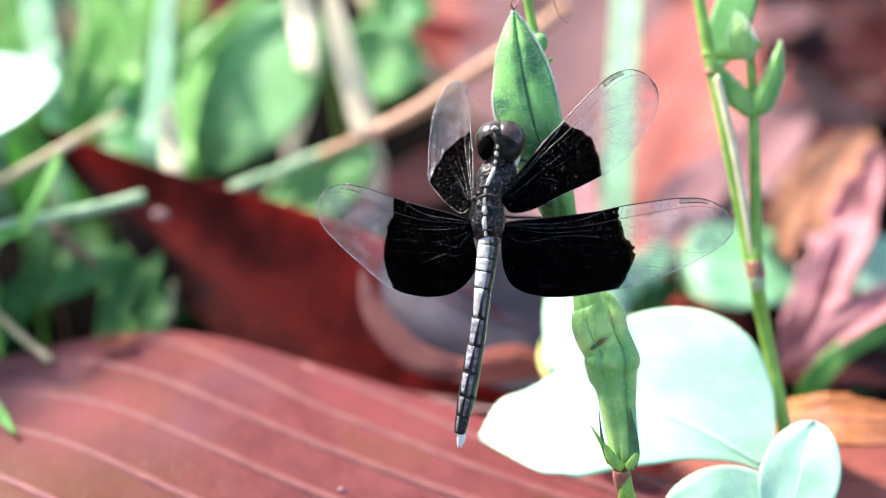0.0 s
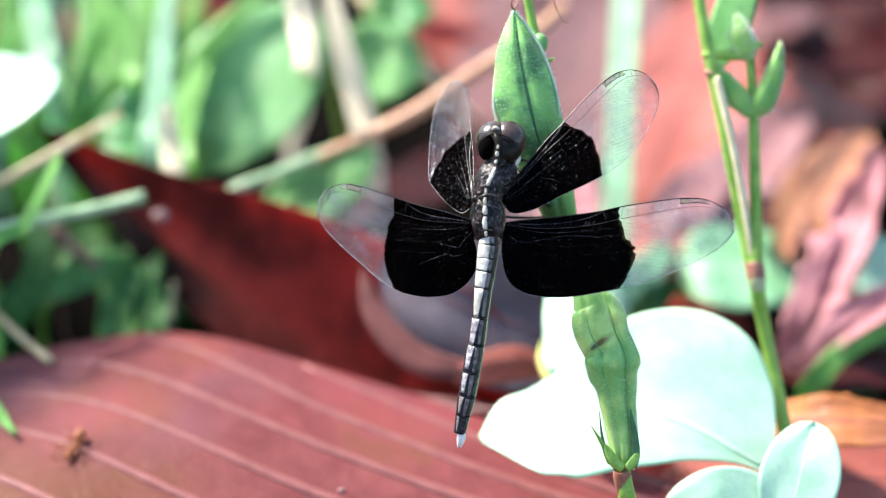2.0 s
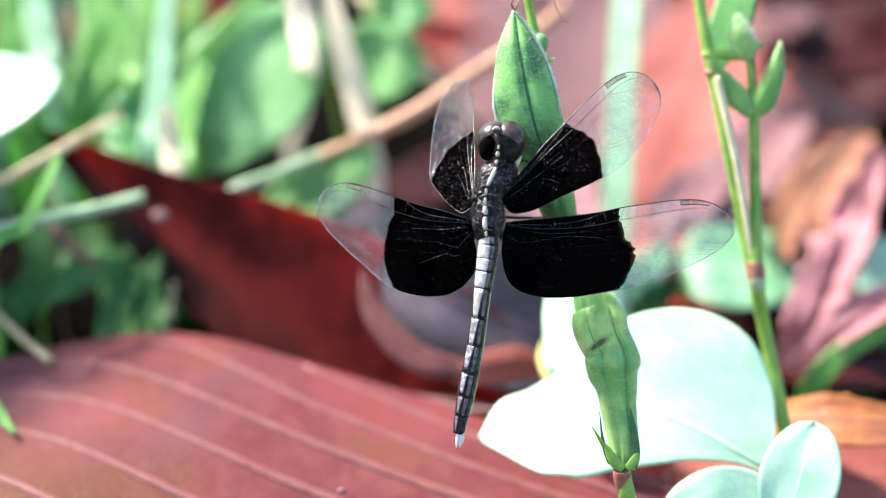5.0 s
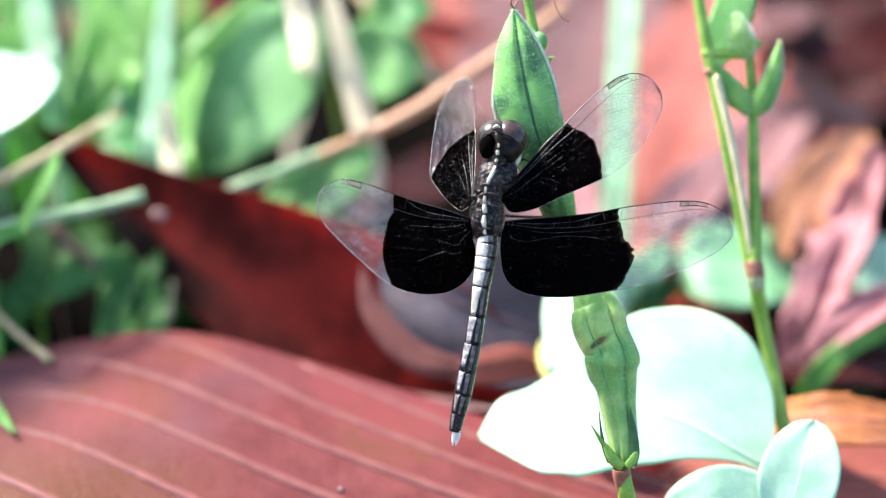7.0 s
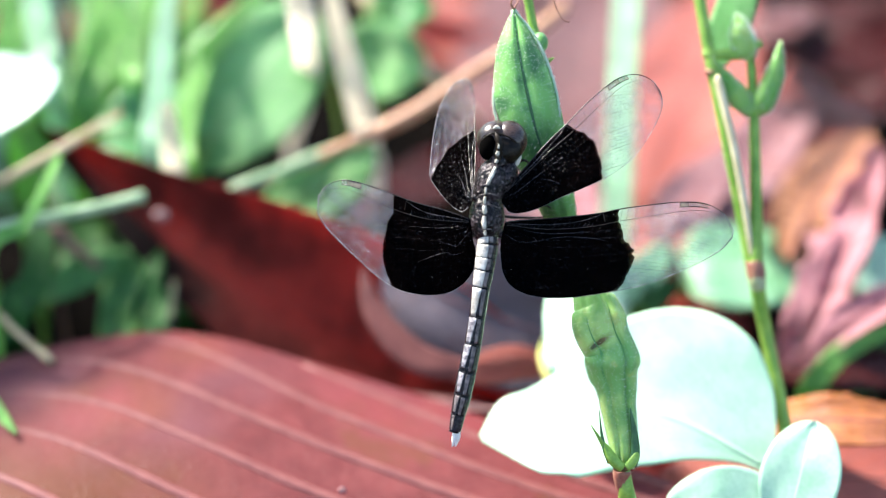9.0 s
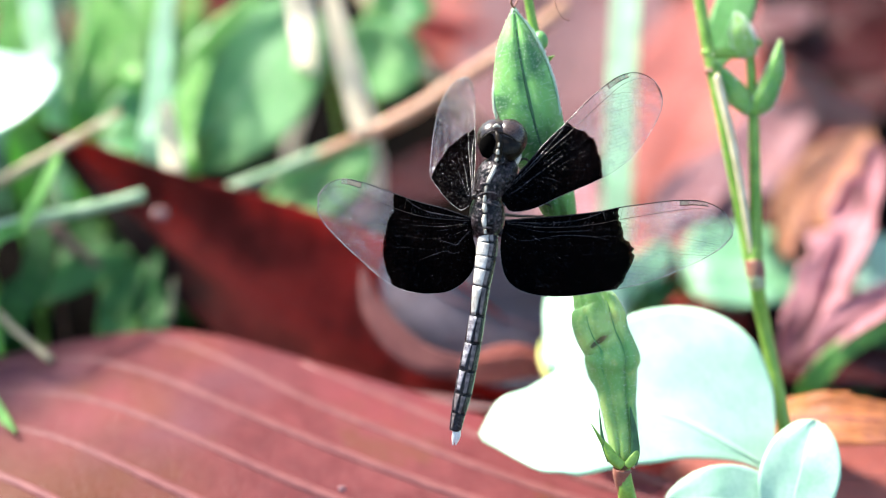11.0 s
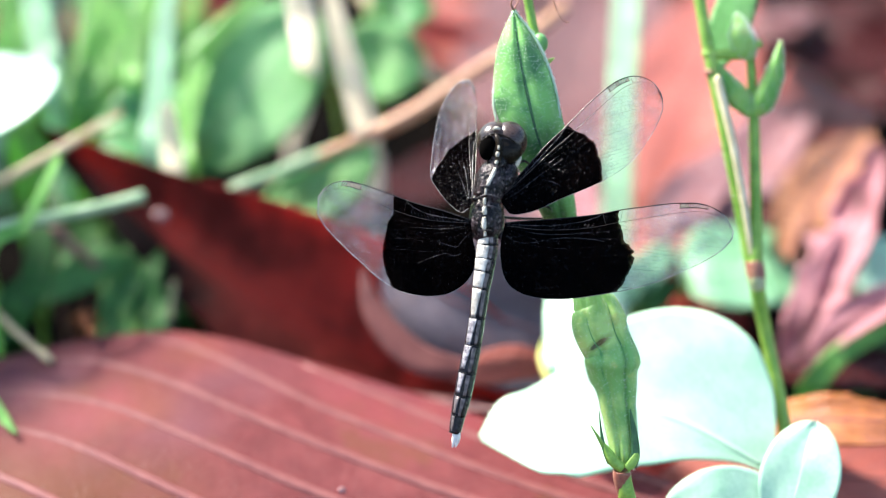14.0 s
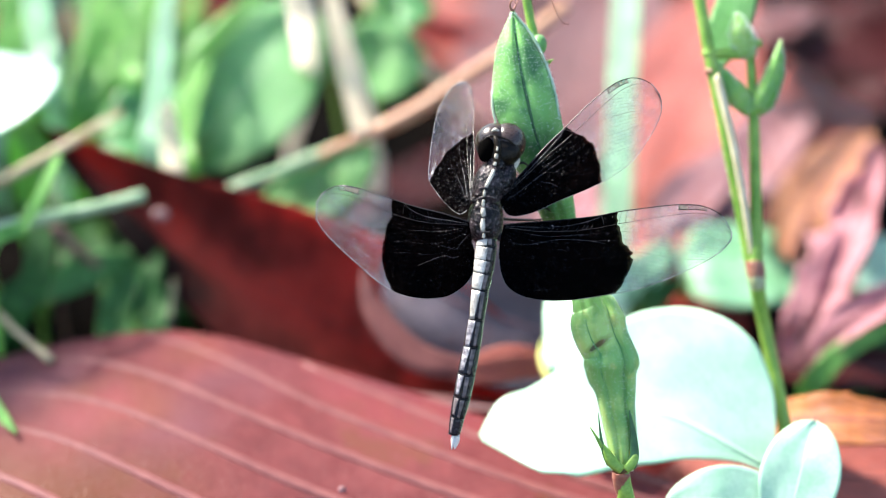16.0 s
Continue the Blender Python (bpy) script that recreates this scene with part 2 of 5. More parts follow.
SOIL = soil_material()
# living foliage
PALE = leafy("pale_downy_leaf", (0.34, 0.62, 0.42), (0.52, 0.78, 0.58), (0.60, 0.82, 0.62), 0.38, 7, 0.5, 0.15,
             vw=0.05, soft_vein=0.16, spec=0.6, relief=0.00003)
SOFT = leafy("soft_mint_leaf", (0.14, 0.42, 0.12), (0.25, 0.55, 0.21), (0.34, 0.60, 0.29), 0.4, 9, 0.5, 0.2,
             glow=(0.16, 0.50, 0.20), vw=0.05, soft_vein=0.4, scale=110)
MILK = leafy("milky_green_leaf", (0.17, 0.43, 0.20), (0.30, 0.58, 0.34), (0.40, 0.66, 0.43), 0.42, 9, 0.5, 0.2,
             glow=(0.3, 0.65, 0.32), vw=0.05, soft_vein=0.35, scale=110)
GREEN = leafy("green_leaf", (0.055, 0.25, 0.065), (0.12, 0.38, 0.11), (0.24, 0.50, 0.20), 0.36, 9, 0.5, 0.18,
              glow=(0.08, 0.36, 0.06), vw=0.06, soft_vein=0.5)
FRESH = leafy("fresh_green_leaf", (0.16, 0.46, 0.12), (0.30, 0.62, 0.22), (0.40, 0.68, 0.32), 0.42, 11, 0.5, 0.35,
              glow=(0.20, 0.60, 0.18), vw=0.05, soft_vein=0.4)
# darker copy of the green leaf: shade among the weeds is in its colour
SHADEGREEN = leafy("shade_toned_green_leaf", (0.018, 0.078, 0.016), (0.050, 0.165, 0.038), (0.080, 0.21, 0.06), 0.45, 9, 0.5, 0.25,
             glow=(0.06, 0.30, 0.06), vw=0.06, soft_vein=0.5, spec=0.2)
TEAL = leafy("teal_green_leaf", (0.090, 0.27, 0.070), (0.185, 0.46, 0.145), (0.23, 0.52, 0.20), 0.42, 9, 0.5, 0.25,
             glow=(0.14, 0.52, 0.12), vw=0.06, soft_vein=0.5, spec=0.25)
MINT = leafy("mint_grass", (0.40, 0.72, 0.46), (0.52, 0.80, 0.57), (0.60, 0.84, 0.60), 0.4, 2, 0.0, 0.5,
             glow=(0.55, 0.95, 0.62), vw=0.02, soft_vein=0.1)
GRASS = leafy("green_grass", (0.14, 0.46, 0.07), (0.28, 0.60, 0.14), (0.25, 0.52, 0.2), 0.42, 2, 0.0, 0.4,
              glow=(0.32, 0.74, 0.12), vw=0.02, soft_vein=0.1)
# dead leaves
RUSSET = leafy("russet_dead_leaf", (0.112, 0.022, 0.024), (0.172, 0.043, 0.044), (0.24, 0.09, 0.084), 0.5, 9, 0.62, 0.12,
               glow=(0.4, 0.06, 0.03), blotch=(0.140, 0.042, 0.028), vw=0.085, relief=0.00012, soft_vein=0.0, mid=0.01, spec=0.12, streak=(0.19, 0.045, 0.046),
               patches=(((0.115, 0.046, 0.060), 42, 0.48, 0.66, 0.75), ((0.18, 0.065, 0.022), 34, 0.54, 0.70, 0.8), ((0.22, 0.042, 0.048), 60, 0.52, 0.68, 0.6)),
               tinge=((0.118, 0.038, 0.018), 0.64, 0.68))
# the shade of the cupped lower side is painted near-black
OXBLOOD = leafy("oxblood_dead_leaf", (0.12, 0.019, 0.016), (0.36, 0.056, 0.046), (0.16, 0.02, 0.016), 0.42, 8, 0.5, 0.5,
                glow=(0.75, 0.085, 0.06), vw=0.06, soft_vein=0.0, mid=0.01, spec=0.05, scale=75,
                shade_side=((0.006, 0.0020, 0.0018), 0.56, 0.64))
# near-black maroon: the shade on these leaves is put into the base colour
SHADEMAROON = leafy("shade_toned_maroon_leaf", (0.012, 0.0024, 0.0026), (0.044, 0.0055, 0.006), (0.06, 0.009, 0.009), 0.55, 8, 0.5, 0.1,
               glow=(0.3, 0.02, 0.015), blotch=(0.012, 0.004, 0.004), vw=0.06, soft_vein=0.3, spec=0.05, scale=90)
PINK = leafy("pink_dead_leaf", (0.40, 0.155, 0.175), (0.60, 0.29, 0.32), (0.64, 0.36, 0.37), 0.5, 8, 0.5, 0.3,
             glow=(0.8, 0.32, 0.34), blotch=(0.20, 0.08, 0.09), vw=0.07, soft_vein=0.4, spec=0.25)
SALMON = leafy("salmon_dead_leaf", (0.27, 0.066, 0.050), (0.44, 0.13, 0.10), (0.46, 0.18, 0.14), 0.5, 8, 0.5, 0.2,
               glow=(0.6, 0.14, 0.08), vw=0.07, soft_vein=0.25, spec=0.2, scale=60)
MAUVE = leafy("mauve_dead_leaf", (0.18, 0.082, 0.088), (0.30, 0.145, 0.15), (0.50, 0.28, 0.26), 0.45, 8, 0.5, 0.15,
              glow=(0.45, 0.15, 0.13), blotch=(0.20, 0.07, 0.06), vw=0.07, soft_vein=0.4)
DUSK = leafy("dusky_dead_leaf", (0.082, 0.038, 0.039), (0.150, 0.074, 0.075), (0.26, 0.15, 0.14), 0.5, 8, 0.5, 0.15,
             glow=(0.35, 0.12, 0.10), blotch=(0.09, 0.03, 0.028), vw=0.07, soft_vein=0.4, spec=0.15)
# grey-mauve for the curled leaf's inside, its shade put into the colour
SHADEMAUVE = leafy("shade_toned_mauve_leaf", (0.070, 0.058, 0.076), (0.13, 0.105, 0.130), (0.26, 0.2, 0.22), 0.5, 8, 0.5, 0.1,
              glow=(0.2, 0.1, 0.1), blotch=(0.12, 0.06, 0.06), vw=0.07, soft_vein=0.2, spec=0.3)
OCHRE = leafy("ochre_dead_leaf", (0.30, 0.085, 0.016), (0.48, 0.17, 0.042), (0.45, 0.2, 0.08), 0.5, 8, 0.5, 0.25,
              glow=(0.7, 0.3, 0.08), blotch=(0.30, 0.10, 0.05), vw=0.07, soft_vein=0.4)
TAN = leafy("tan_dead_leaf", (0.36, 0.14, 0.065), (0.50, 0.23, 0.12), (0.66, 0.46, 0.3), 0.5, 8, 0.5, 0.25,
            glow=(0.8, 0.42, 0.18), blotch=(0.36, 0.13, 0.07), vw=0.07, soft_vein=0.4, spec=0.2)
STRAW = plain("dry_straw", (0.44, 0.34, 0.19), (0.62, 0.52, 0.34), 0.65, 500, 3500, spec=0.15)
TWIG = plain("orange_brown_twig", (0.42, 0.20, 0.11), (0.52, 0.30, 0.18), 0.5, 400, 3500)
SAGE = plain("grey_green_straw", (0.22, 0.36, 0.20), (0.40, 0.52, 0.34), 0.65, 350, 3500, spec=0.15)
CREAM = plain("cream_dry_stem", (0.60, 0.53, 0.32), (0.74, 0.67, 0.45), 0.5, 700, 4000)
DUNSTRAW = plain("dun_straw", (0.20, 0.115, 0.085), (0.29, 0.18, 0.14), 0.65, 500, 3500, spec=0.1)
DULLSTALK = plain("dull_grey_green_stalk", (0.085, 0.10, 0.065), (0.14, 0.15, 0.10), 0.65, 500, 3500, spec=0.1)
YELLOWED = plain("yellowed_leaf_edge", (0.44, 0.46, 0.12), (0.62, 0.52, 0.24), 0.5, 500, 3500, spec=0.2)
BLEACHED = leafy("bleached_dry_stalk", (0.70, 0.64, 0.52), (0.86, 0.81, 0.70), (0.86, 0.81, 0.70), 0.5, 1, 0.0, 0.75, glow=(0.95, 0.90, 0.80), vw=0.001, soft_vein=0.0, mid=0.001, spec=0.2)
STEM = plain("green_stem", (0.14, 0.31, 0.035), (0.26, 0.45, 0.075), 0.42, 500, 4000)
RIB = plain("pinkish_leaf_vein", (0.148, 0.042, 0.042), (0.205, 0.068, 0.063), 0.55, 700, 4000, spec=0.3)
ROLL = plain("pink_brown_leaf_edge", (0.10, 0.035, 0.034), (0.17, 0.062, 0.056), 0.6, 300, 3000, spec=0.15)
DARKRIB = plain("dark_red_leaf_vein", (0.04, 0.007, 0.006), (0.09, 0.015, 0.012), 0.5, 700, 4000)
FUZZY = plain("pale_downy_margin", (0.40, 0.60, 0.38), (0.60, 0.76, 0.57), 0.6, 900, 5000)
PALERING = plain("pale_green_ring", (0.30, 0.34, 0.17), (0.42, 0.46, 0.28), 0.5, 900, 5000)
NODE = plain("reddish_node", (0.24, 0.075, 0.055), (0.34, 0.16, 0.10), 0.5, 900, 5000)
FUZZ = plain("brown_fuzz", (0.008, 0.006, 0.005), (0.03, 0.022, 0.02), 0.5, 2000, 6000)
# white of the flakes that imitate glints on the wings
GLINTM = plain("pale_glint", (0.6, 0.6, 0.62), (0.8, 0.8, 0.82), 0.4, 2000, 6000)
HAIR = plain("white_hair", (0.70, 0.80, 0.68), (0.85, 0.90, 0.82), 0.4, 2000, 6000)
SCAR = plain("brown_scar", (0.035, 0.03, 0.010), (0.15, 0.085, 0.03), 0.6, 1200, 5000)
# dragonfly
SHELL = thorax_material()
CHITIN = plain("black_chitin", (0.002, 0.0017, 0.002), (0.012, 0.009, 0.010), 0.36, 2400, 9000, 0.00014, spec=0.3)
ABDO = plain("blue_black_chitin", (0.0015, 0.0017, 0.003), (0.012, 0.013, 0.024), 0.26, 2600, 9000, 0.00015, spec=0.5)
STRIPE = plain("cream_stripe", (0.30, 0.28, 0.245), (0.66, 0.63, 0.57), 0.28, 1400, 8000, 0.00005, spec=0.6)
MARK = plain("cream_mark", (0.36, 0.33, 0.25), (0.72, 0.68, 0.58), 0.4, 2500, 9000, 0.00008)
DIM = plain("taupe_stripe", (0.04, 0.034, 0.04), (0.27, 0.22, 0.21), 0.3, 2600, 9000, 0.00014)
LILAC = plain("lilac_grey_stripe", (0.07, 0.065, 0.085), (0.47, 0.44, 0.46), 0.26, 2200, 9000, 0.00012, spec=0.6)
EYEM = plain("brown_eye", (0.012, 0.007, 0.006), (0.050, 0.030, 0.024), 0.28, 900, 9000, 0.00001, spec=0.5)
# near-black that stands for the shade inside the head's hollow
VOID = plain("hollow_shade", (0.0006, 0.0005, 0.0005), (0.0015, 0.0012, 0.001), 0.9, 1500, 7000, 0.00001, spec=0.02)
FACE = plain("bronze_face", (0.0015, 0.0011, 0.0008), (0.022, 0.015, 0.008), 0.34, 900, 5000, spec=0.16)
CERCI = plain("white_tip", (0.72, 0.70, 0.66), (0.85, 0.84, 0.80), 0.4, 1500, 7000)
VEIN = plain("dark_wing_vein", (0.006, 0.004, 0.004), (0.020, 0.015, 0.014), 0.28, 1500, 7000, 0.00001, spec=0.35)
# black to grey mottling puts broken glints into the vein colour
SHEEN = plain("glinting_wing_vein", (0.002, 0.002, 0.002), (0.053, 0.050, 0.061), 0.26, 1100, 7000, 0.00001)
# pale grey: the sun caught by the wing rim is put into the colour
EDGEVEIN = plain("sunlit_wing_vein", (0.09, 0.085, 0.085), (0.40, 0.38, 0.38), 0.25, 900, 7000, 0.00001)
SKIN = membrane_material("clear_wing_skin", 0.18, (0.72, 0.70, 0.76), 0.34)
STIGMA = membrane_material("tan_wing_cell", 0.6, (0.40, 0.33, 0.24), 0.34)
WINGDARK = wing_dark_material()
ANTM = plain("amber_ant_shell", (0.19, 0.060, 0.020), (0.27, 0.090, 0.032), 0.4, 2500, 8000, 0.00002, spec=0.25)


def pod_material(name, a, b, c, scar=None):
    """Downy pod skin: green, yellower along the swellings, with pale down; scar: middle, half length and half breadth of a healed cut."""
    n = Nodes(name)
    big, small = n.noise(260, 3), n.noise(3800, 3)
    col = n.mix(n.ramp(big, 0.38, 0.62), a, b)
    col = n.mix(n.math("MULTIPLY", n.ramp(n.noise(520, 4, 0.6), 0.58, 0.72), 0.5), col, tuple(x * y for x, y in zip(b, (0.95, 0.62, 0.55))))
    dots = n.node("ShaderNodeTexVoronoi", Scale=2300.0, Vector=n.coord())
    col = n.mix(n.math("MULTIPLY", n.ramp(dots.outputs["Distance"], 0.28, 0.10), 0.26), col, c)
    if scar:
        mid, long, broad = scar
        rel = n.t.nodes.new("ShaderNodeVectorMath")
        rel.operation = "SUBTRACT"
        n.put(rel.inputs[0], n.coord()), n.put(rel.inputs[1], tuple(mid))
        reach = []
        for way, size in (((RGT * 0.8 + UPW * 0.6), long), ((UPW * 0.8 - RGT * 0.6), broad)):
            dot = n.t.nodes.new("ShaderNodeVectorMath")
            dot.operation = "DOT_PRODUCT"
            n.put(dot.inputs[0], rel.outputs[0]), n.put(dot.inputs[1], tuple(way))
            reach.append(n.math("ADD", n.math("DIVIDE", dot.outputs["Value"], size), n.math("MULTIPLY", n.math("SUBTRACT", n.noise(1500, 3), 0.5), 0.9)))
        x, y = reach
        far = n.math("ADD", n.math("MULTIPLY", x, x), n.math("MULTIPLY", y, y))
        sore = n.mix(n.ramp(x, -0.2, 0.6), (0.045, 0.040, 0.012), (0.17, 0.095, 0.040))
        col = n.mix(n.math("MULTIPLY", n.ramp(far, 3.0, 0.6), 0.55), col, (0.17, 0.24, 0.05))
        col = n.mix(n.math("MULTIPLY", n.ramp(far, 0.9, 0.25), 0.9), col, sore)
    n.set(Base_Color=col, Roughness=0.5, Sheen_Weight=0.12, Subsurface_Weight=0.1, Subsurface_Scale=0.0008)
    n.put(n.bsdf.inputs["Sheen Tint"], (0.85, 1.0, 0.85))
    n.bump(n.math("ADD", small, n.math("MULTIPLY", big, 2.0)), 0.00002)
    return n.mat


POD = pod_material("downy_green_pod", (0.024, 0.13, 0.034), (0.17, 0.44, 0.10), (0.55, 0.78, 0.52))
BUDM = pod_material("fuzzy_green_bud", (0.10, 0.32, 0.04), (0.25, 0.48, 0.08), (0.42, 0.64, 0.28))
OLDPOD = pod_material("lumpy_green_pod", (0.165, 0.40, 0.100), (0.40, 0.63, 0.175), (0.58, 0.76, 0.52),
                      (spot(1060, 606, 1.1) - grounded(spot(1150, 1250, 14)), 1.15 * MM, 0.30 * MM))
SEAM = plain("soft_groove_shade", (0.085, 0.28, 0.075), (0.13, 0.36, 0.095), 0.5, 900, 5000)
GROOVE = plain("dark_green_seam", (0.025, 0.10, 0.035), (0.045, 0.15, 0.05), 0.5, 900, 5000)


# ---------------------------------------------------------------- ground
def on(u, v, h):
    """The place on the same bearing at h millimetres over the soil."""
    way = FWD + RGT * ((u - 784) / PX) + UPW * ((441 - v) / PX)
    return EYE + way * ((h * MM - EYE.z) / way.z)


def build_ground():
    bm = bmesh.new()
    steps = [-12, -4, -1.2, -0.5] + [x * 0.01 for x in range(-26, 45)] + [0.6, 1.2, 4, 12]
    grid = [[bm.verts.new((x, y, -0.0012 + (0.003 * noise.noise(Vector((x * 35, y * 35, 0))) - 0.002 if abs(x) < 0.5 and abs(y) < 0.5 else 0)))
             for x in steps] for y in steps]
    for a, b in zip(grid, grid[1:]):
        for j in range(len(steps) - 1):
            bm.faces.new((a[j], a[j + 1], b[j + 1], b[j]))
    tagged(part("ground", bm, SOIL), "near-black soil under leaf litter, shade put into its colour", "ground", kind="structure")


build_ground()


# ---------------------------------------------------------------- fallen leaves
def fallen_leaf(material, label, mid, width, up=(0, -0.25, 1), rib=None, rib_r=0.3, veins=(), shear=0.5, vein_r=0.2, **shape):
    """A dead leaf: its blade, and on it a raised midrib and side veins as parts."""
    surf = []
    ob = tagged(part("fallen_leaf", blade(mid, width, up, surface=surf, **shape), material), label, "leaf", "leaf litter")
    at = surf[0]

    def sunk(v):
        return Vector((0, 0, -0.6 * vein_r * (1 - 0.3 * v - 0.25 * v * v) * MM))

    if rib:
        part("midrib", tube([at(0.02 + 0.96 * i / 14, 0.0) + Vector((0, 0, -0.4 * rib_r * (1 - 0.7 * i / 14) * MM)) for i in range(15)], (rib_r, rib_r * 0.8, rib_r * 0.3), 40, 6), rib, ob)
    for u0, sgn in veins:
        run = [(u0 + shear * v * (0.75 + 0.25 * v), v) for v in (0.02 + 0.95 * i / 14 for i in range(15))]
        run = [(u, v) for u, v in run if 0 <= u <= 0.99]
        if len(run) > 3:
            part("vein", tube([at(u, v * sgn) + sunk(v) for u, v in run], (vein_r, vein_r * 0.85, vein_r * 0.45), 36, 6), rib, ob)
    return ob


# the big russet leaf with parallel side veins, and the cupped oxblood one behind it
russet = fallen_leaf(RUSSET, "large russet dead leaf with raised parallel veins lying over litter",
                     spots((1850, 1060, 24), (1450, 1040, 14), (1000, 1020, 11), (600, 995, 11), (260, 960, 11), (-60, 905, 13.6), (-460, 840, 22)),
                     28.0, (0, -7.6, 22.9), p=1.85, q=0.56, cup=-0.12, wave=0.9, ripple=2.5, nu=180, nv=90, thick=0.25,
                     shear=0.9, side_scale=(0.5, 1.0), seed=2.0, rib=RIB, rib_r=0.6, vein_r=0.82,
                     veins=[(-0.91 + 0.2 * i, s) for i in range(10) for s in (1, -1)])
oxblood = fallen_leaf(OXBLOOD, "cupped oxblood-red dead leaf, shade painted on its lower inner side",
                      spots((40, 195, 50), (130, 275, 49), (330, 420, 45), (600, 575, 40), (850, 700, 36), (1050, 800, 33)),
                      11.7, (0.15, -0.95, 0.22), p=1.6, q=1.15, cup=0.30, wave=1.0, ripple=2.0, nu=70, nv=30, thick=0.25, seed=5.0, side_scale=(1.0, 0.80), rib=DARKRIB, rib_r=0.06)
curled = fallen_leaf(SHADEMAUVE, "grey-mauve dead leaf cupped in shade behind the dragonfly",
                     spots((690, 440, 35), (780, 520, 33), (880, 560, 32), (990, 595, 31), (1080, 620, 30)),
                     7.4, (0.1, -0.9, 0.3), p=1.0, q=0.5, cup=0.2, wave=0.8, nu=50, nv=24, thick=0.3, seed=8.0, rib=RIB, rib_r=0.15)
part("curled_rim", blade(spots((640, 470, 31), (655, 540, 29.6), (695, 598, 28.4), (748, 638, 27.6), (815, 652, 27.4), (880, 655, 27.4)), 1.6, (-0.1, -0.75, 0.6),
                         q=0.7, cup=-0.3, wave=0.3, nu=50, nv=12, thick=0.3, seed=9.0), ROLL, curled, "pinkish rolled edge")

fallen_leaf(SALMON, "reddish dead leaf lobe under the abdomen", spots((800, 672, 27.5), (860, 652, 27), (920, 642, 26.6), (985, 655, 26.6)), 1.9, (0, -0.85, 0.5), q=0.5, cup=-0.1, wave=0.15, nu=36, nv=14, thick=0.25, seed=33)

LITTER = (
    (SALMON, "salmon-pink dead leaf lying flat on the soil", ((1110, 380, 4), (1180, 230, 8), (1240, 110, 8), (1290, -60, 4)), 9.5, 0.6),
    (SALMON, "rust-pink dead leaf with curled edges on the soil", ((1330, 330, 5), (1420, 215, 9), (1520, 120, 8), (1620, 60, 5)), 8.5, 0.6),
    (SHADEMAROON, "dark red dead leaf folded on the litter", ((1380, 20, 16), (1490, 60, 18), (1620, 110, 16)), 11, 0.6),
    (SHADEMAROON, "deep red rolled leaf on the litter", ((1460, 115, 14), (1545, 160, 16), (1660, 200, 14)), 3.8, 0.6),
    (DUSK, "dusty purple leaf scrap near the top of the litter", ((1290, 70, 18), (1370, 40, 21), (1430, 10, 19)), 4.0, 0.6),
    (DUSK, "mauve dead leaf lying on the soil", ((960, 330, 3), (1020, 180, 7), (1080, 20, 4), (1110, -120, 2)), 11, 0.7),
    (DUSK, "brownish pink dead leaf half under grass", ((835, 330, 3), (860, 190, 6), (885, 40, 4), (905, -110, 2)), 5.6, 0.7),
    (MAUVE, "dusky mauve dead leaf behind a clear wing", ((1150, 430, 8), (1195, 380, 11), (1245, 320, 11), (1300, 250, 9)), 3.6, 0.6),
    (DUSK, "purplish grey dead leaf in shade", ((720, 520, 3), (830, 480, 5), (960, 430, 3)), 9, 0.6),
    (MAUVE, "greyish mauve dead leaf between pink ones", ((1240, 420, 7), (1310, 320, 10), (1370, 230, 11), (1430, 170, 9)), 5.0, 0.6),
    (TAN, "tan dead leaf among red litter", ((1395, 465, 11), (1445, 355, 16), (1535, 235, 15)), 4.4, 0.6),
    (OCHRE, "orange-ochre dead leaf lying on the soil", ((1300, 735, 8), (1430, 742, 12), (1560, 752, 12), (1720, 765, 8)), 3.6, 0.6),
    (SHADEMAROON, "dull brown dead leaf behind an ochre one", ((1370, 650, 3), (1470, 655, 6), (1640, 650, 4)), 4.0, 0.6),
    (SALMON, "pink dead leaf behind the pale grass blade", ((1000, 480, 3), (1120, 420, 7), (1230, 375, 8), (1340, 340, 5)), 6.0, 0.6),
    (MAUVE, "dusty mauve dead leaf under the dragonfly", ((880, 420, 3), (980, 380, 5), (1100, 340, 4)), 8, 0.7),
    # dark scrap added in place of the shade in a hole
    (SHADEMAROON, "dark scrap standing for a shaded gap between pink leaves", ((1320, 392, 13), (1365, 372, 14), (1415, 362, 13)), 2.4, 0.5),
    (OXBLOOD, "red leaf scrap below a dark gap", ((1350, 440, 9), (1395, 420, 10), (1440, 400, 9)), 2.2, 0.6),
    (SALMON, "weathered pink dead leaf under a seedling", ((1150, 905, 3), (1350, 860, 6), (1560, 850, 5), (1750, 850, 2)), 9, 0.6),
    # dark leaf added to stand for the shaded hole behind the wing
    (SHADEMAROON, "added dark leaf for the shaded gap behind a wing", ((590, 430, 8), (680, 365, 12), (790, 300, 10), (850, 240, 8)), 5.0, 0.7),
)
for i, (m, label, mid, w, q) in enumerate(LITTER):
    fallen_leaf(m, label, [on(*r) for r in mid], w, (0.1 * math.sin(i * 2.1), -0.2, 1), q=q, cup=0.12, wave=1.1,
                ripple=2.2, nu=36, nv=16, thick=0.25, seed=i * 3.1, frill=0.1, rib=DARKRIB if m in (OXBLOOD, SHADEMAROON) else RIB,
                veins=[(0.1 + 0.12 * k, s) for k in range(6) for s in (1, -1)], vein_r=0.1)

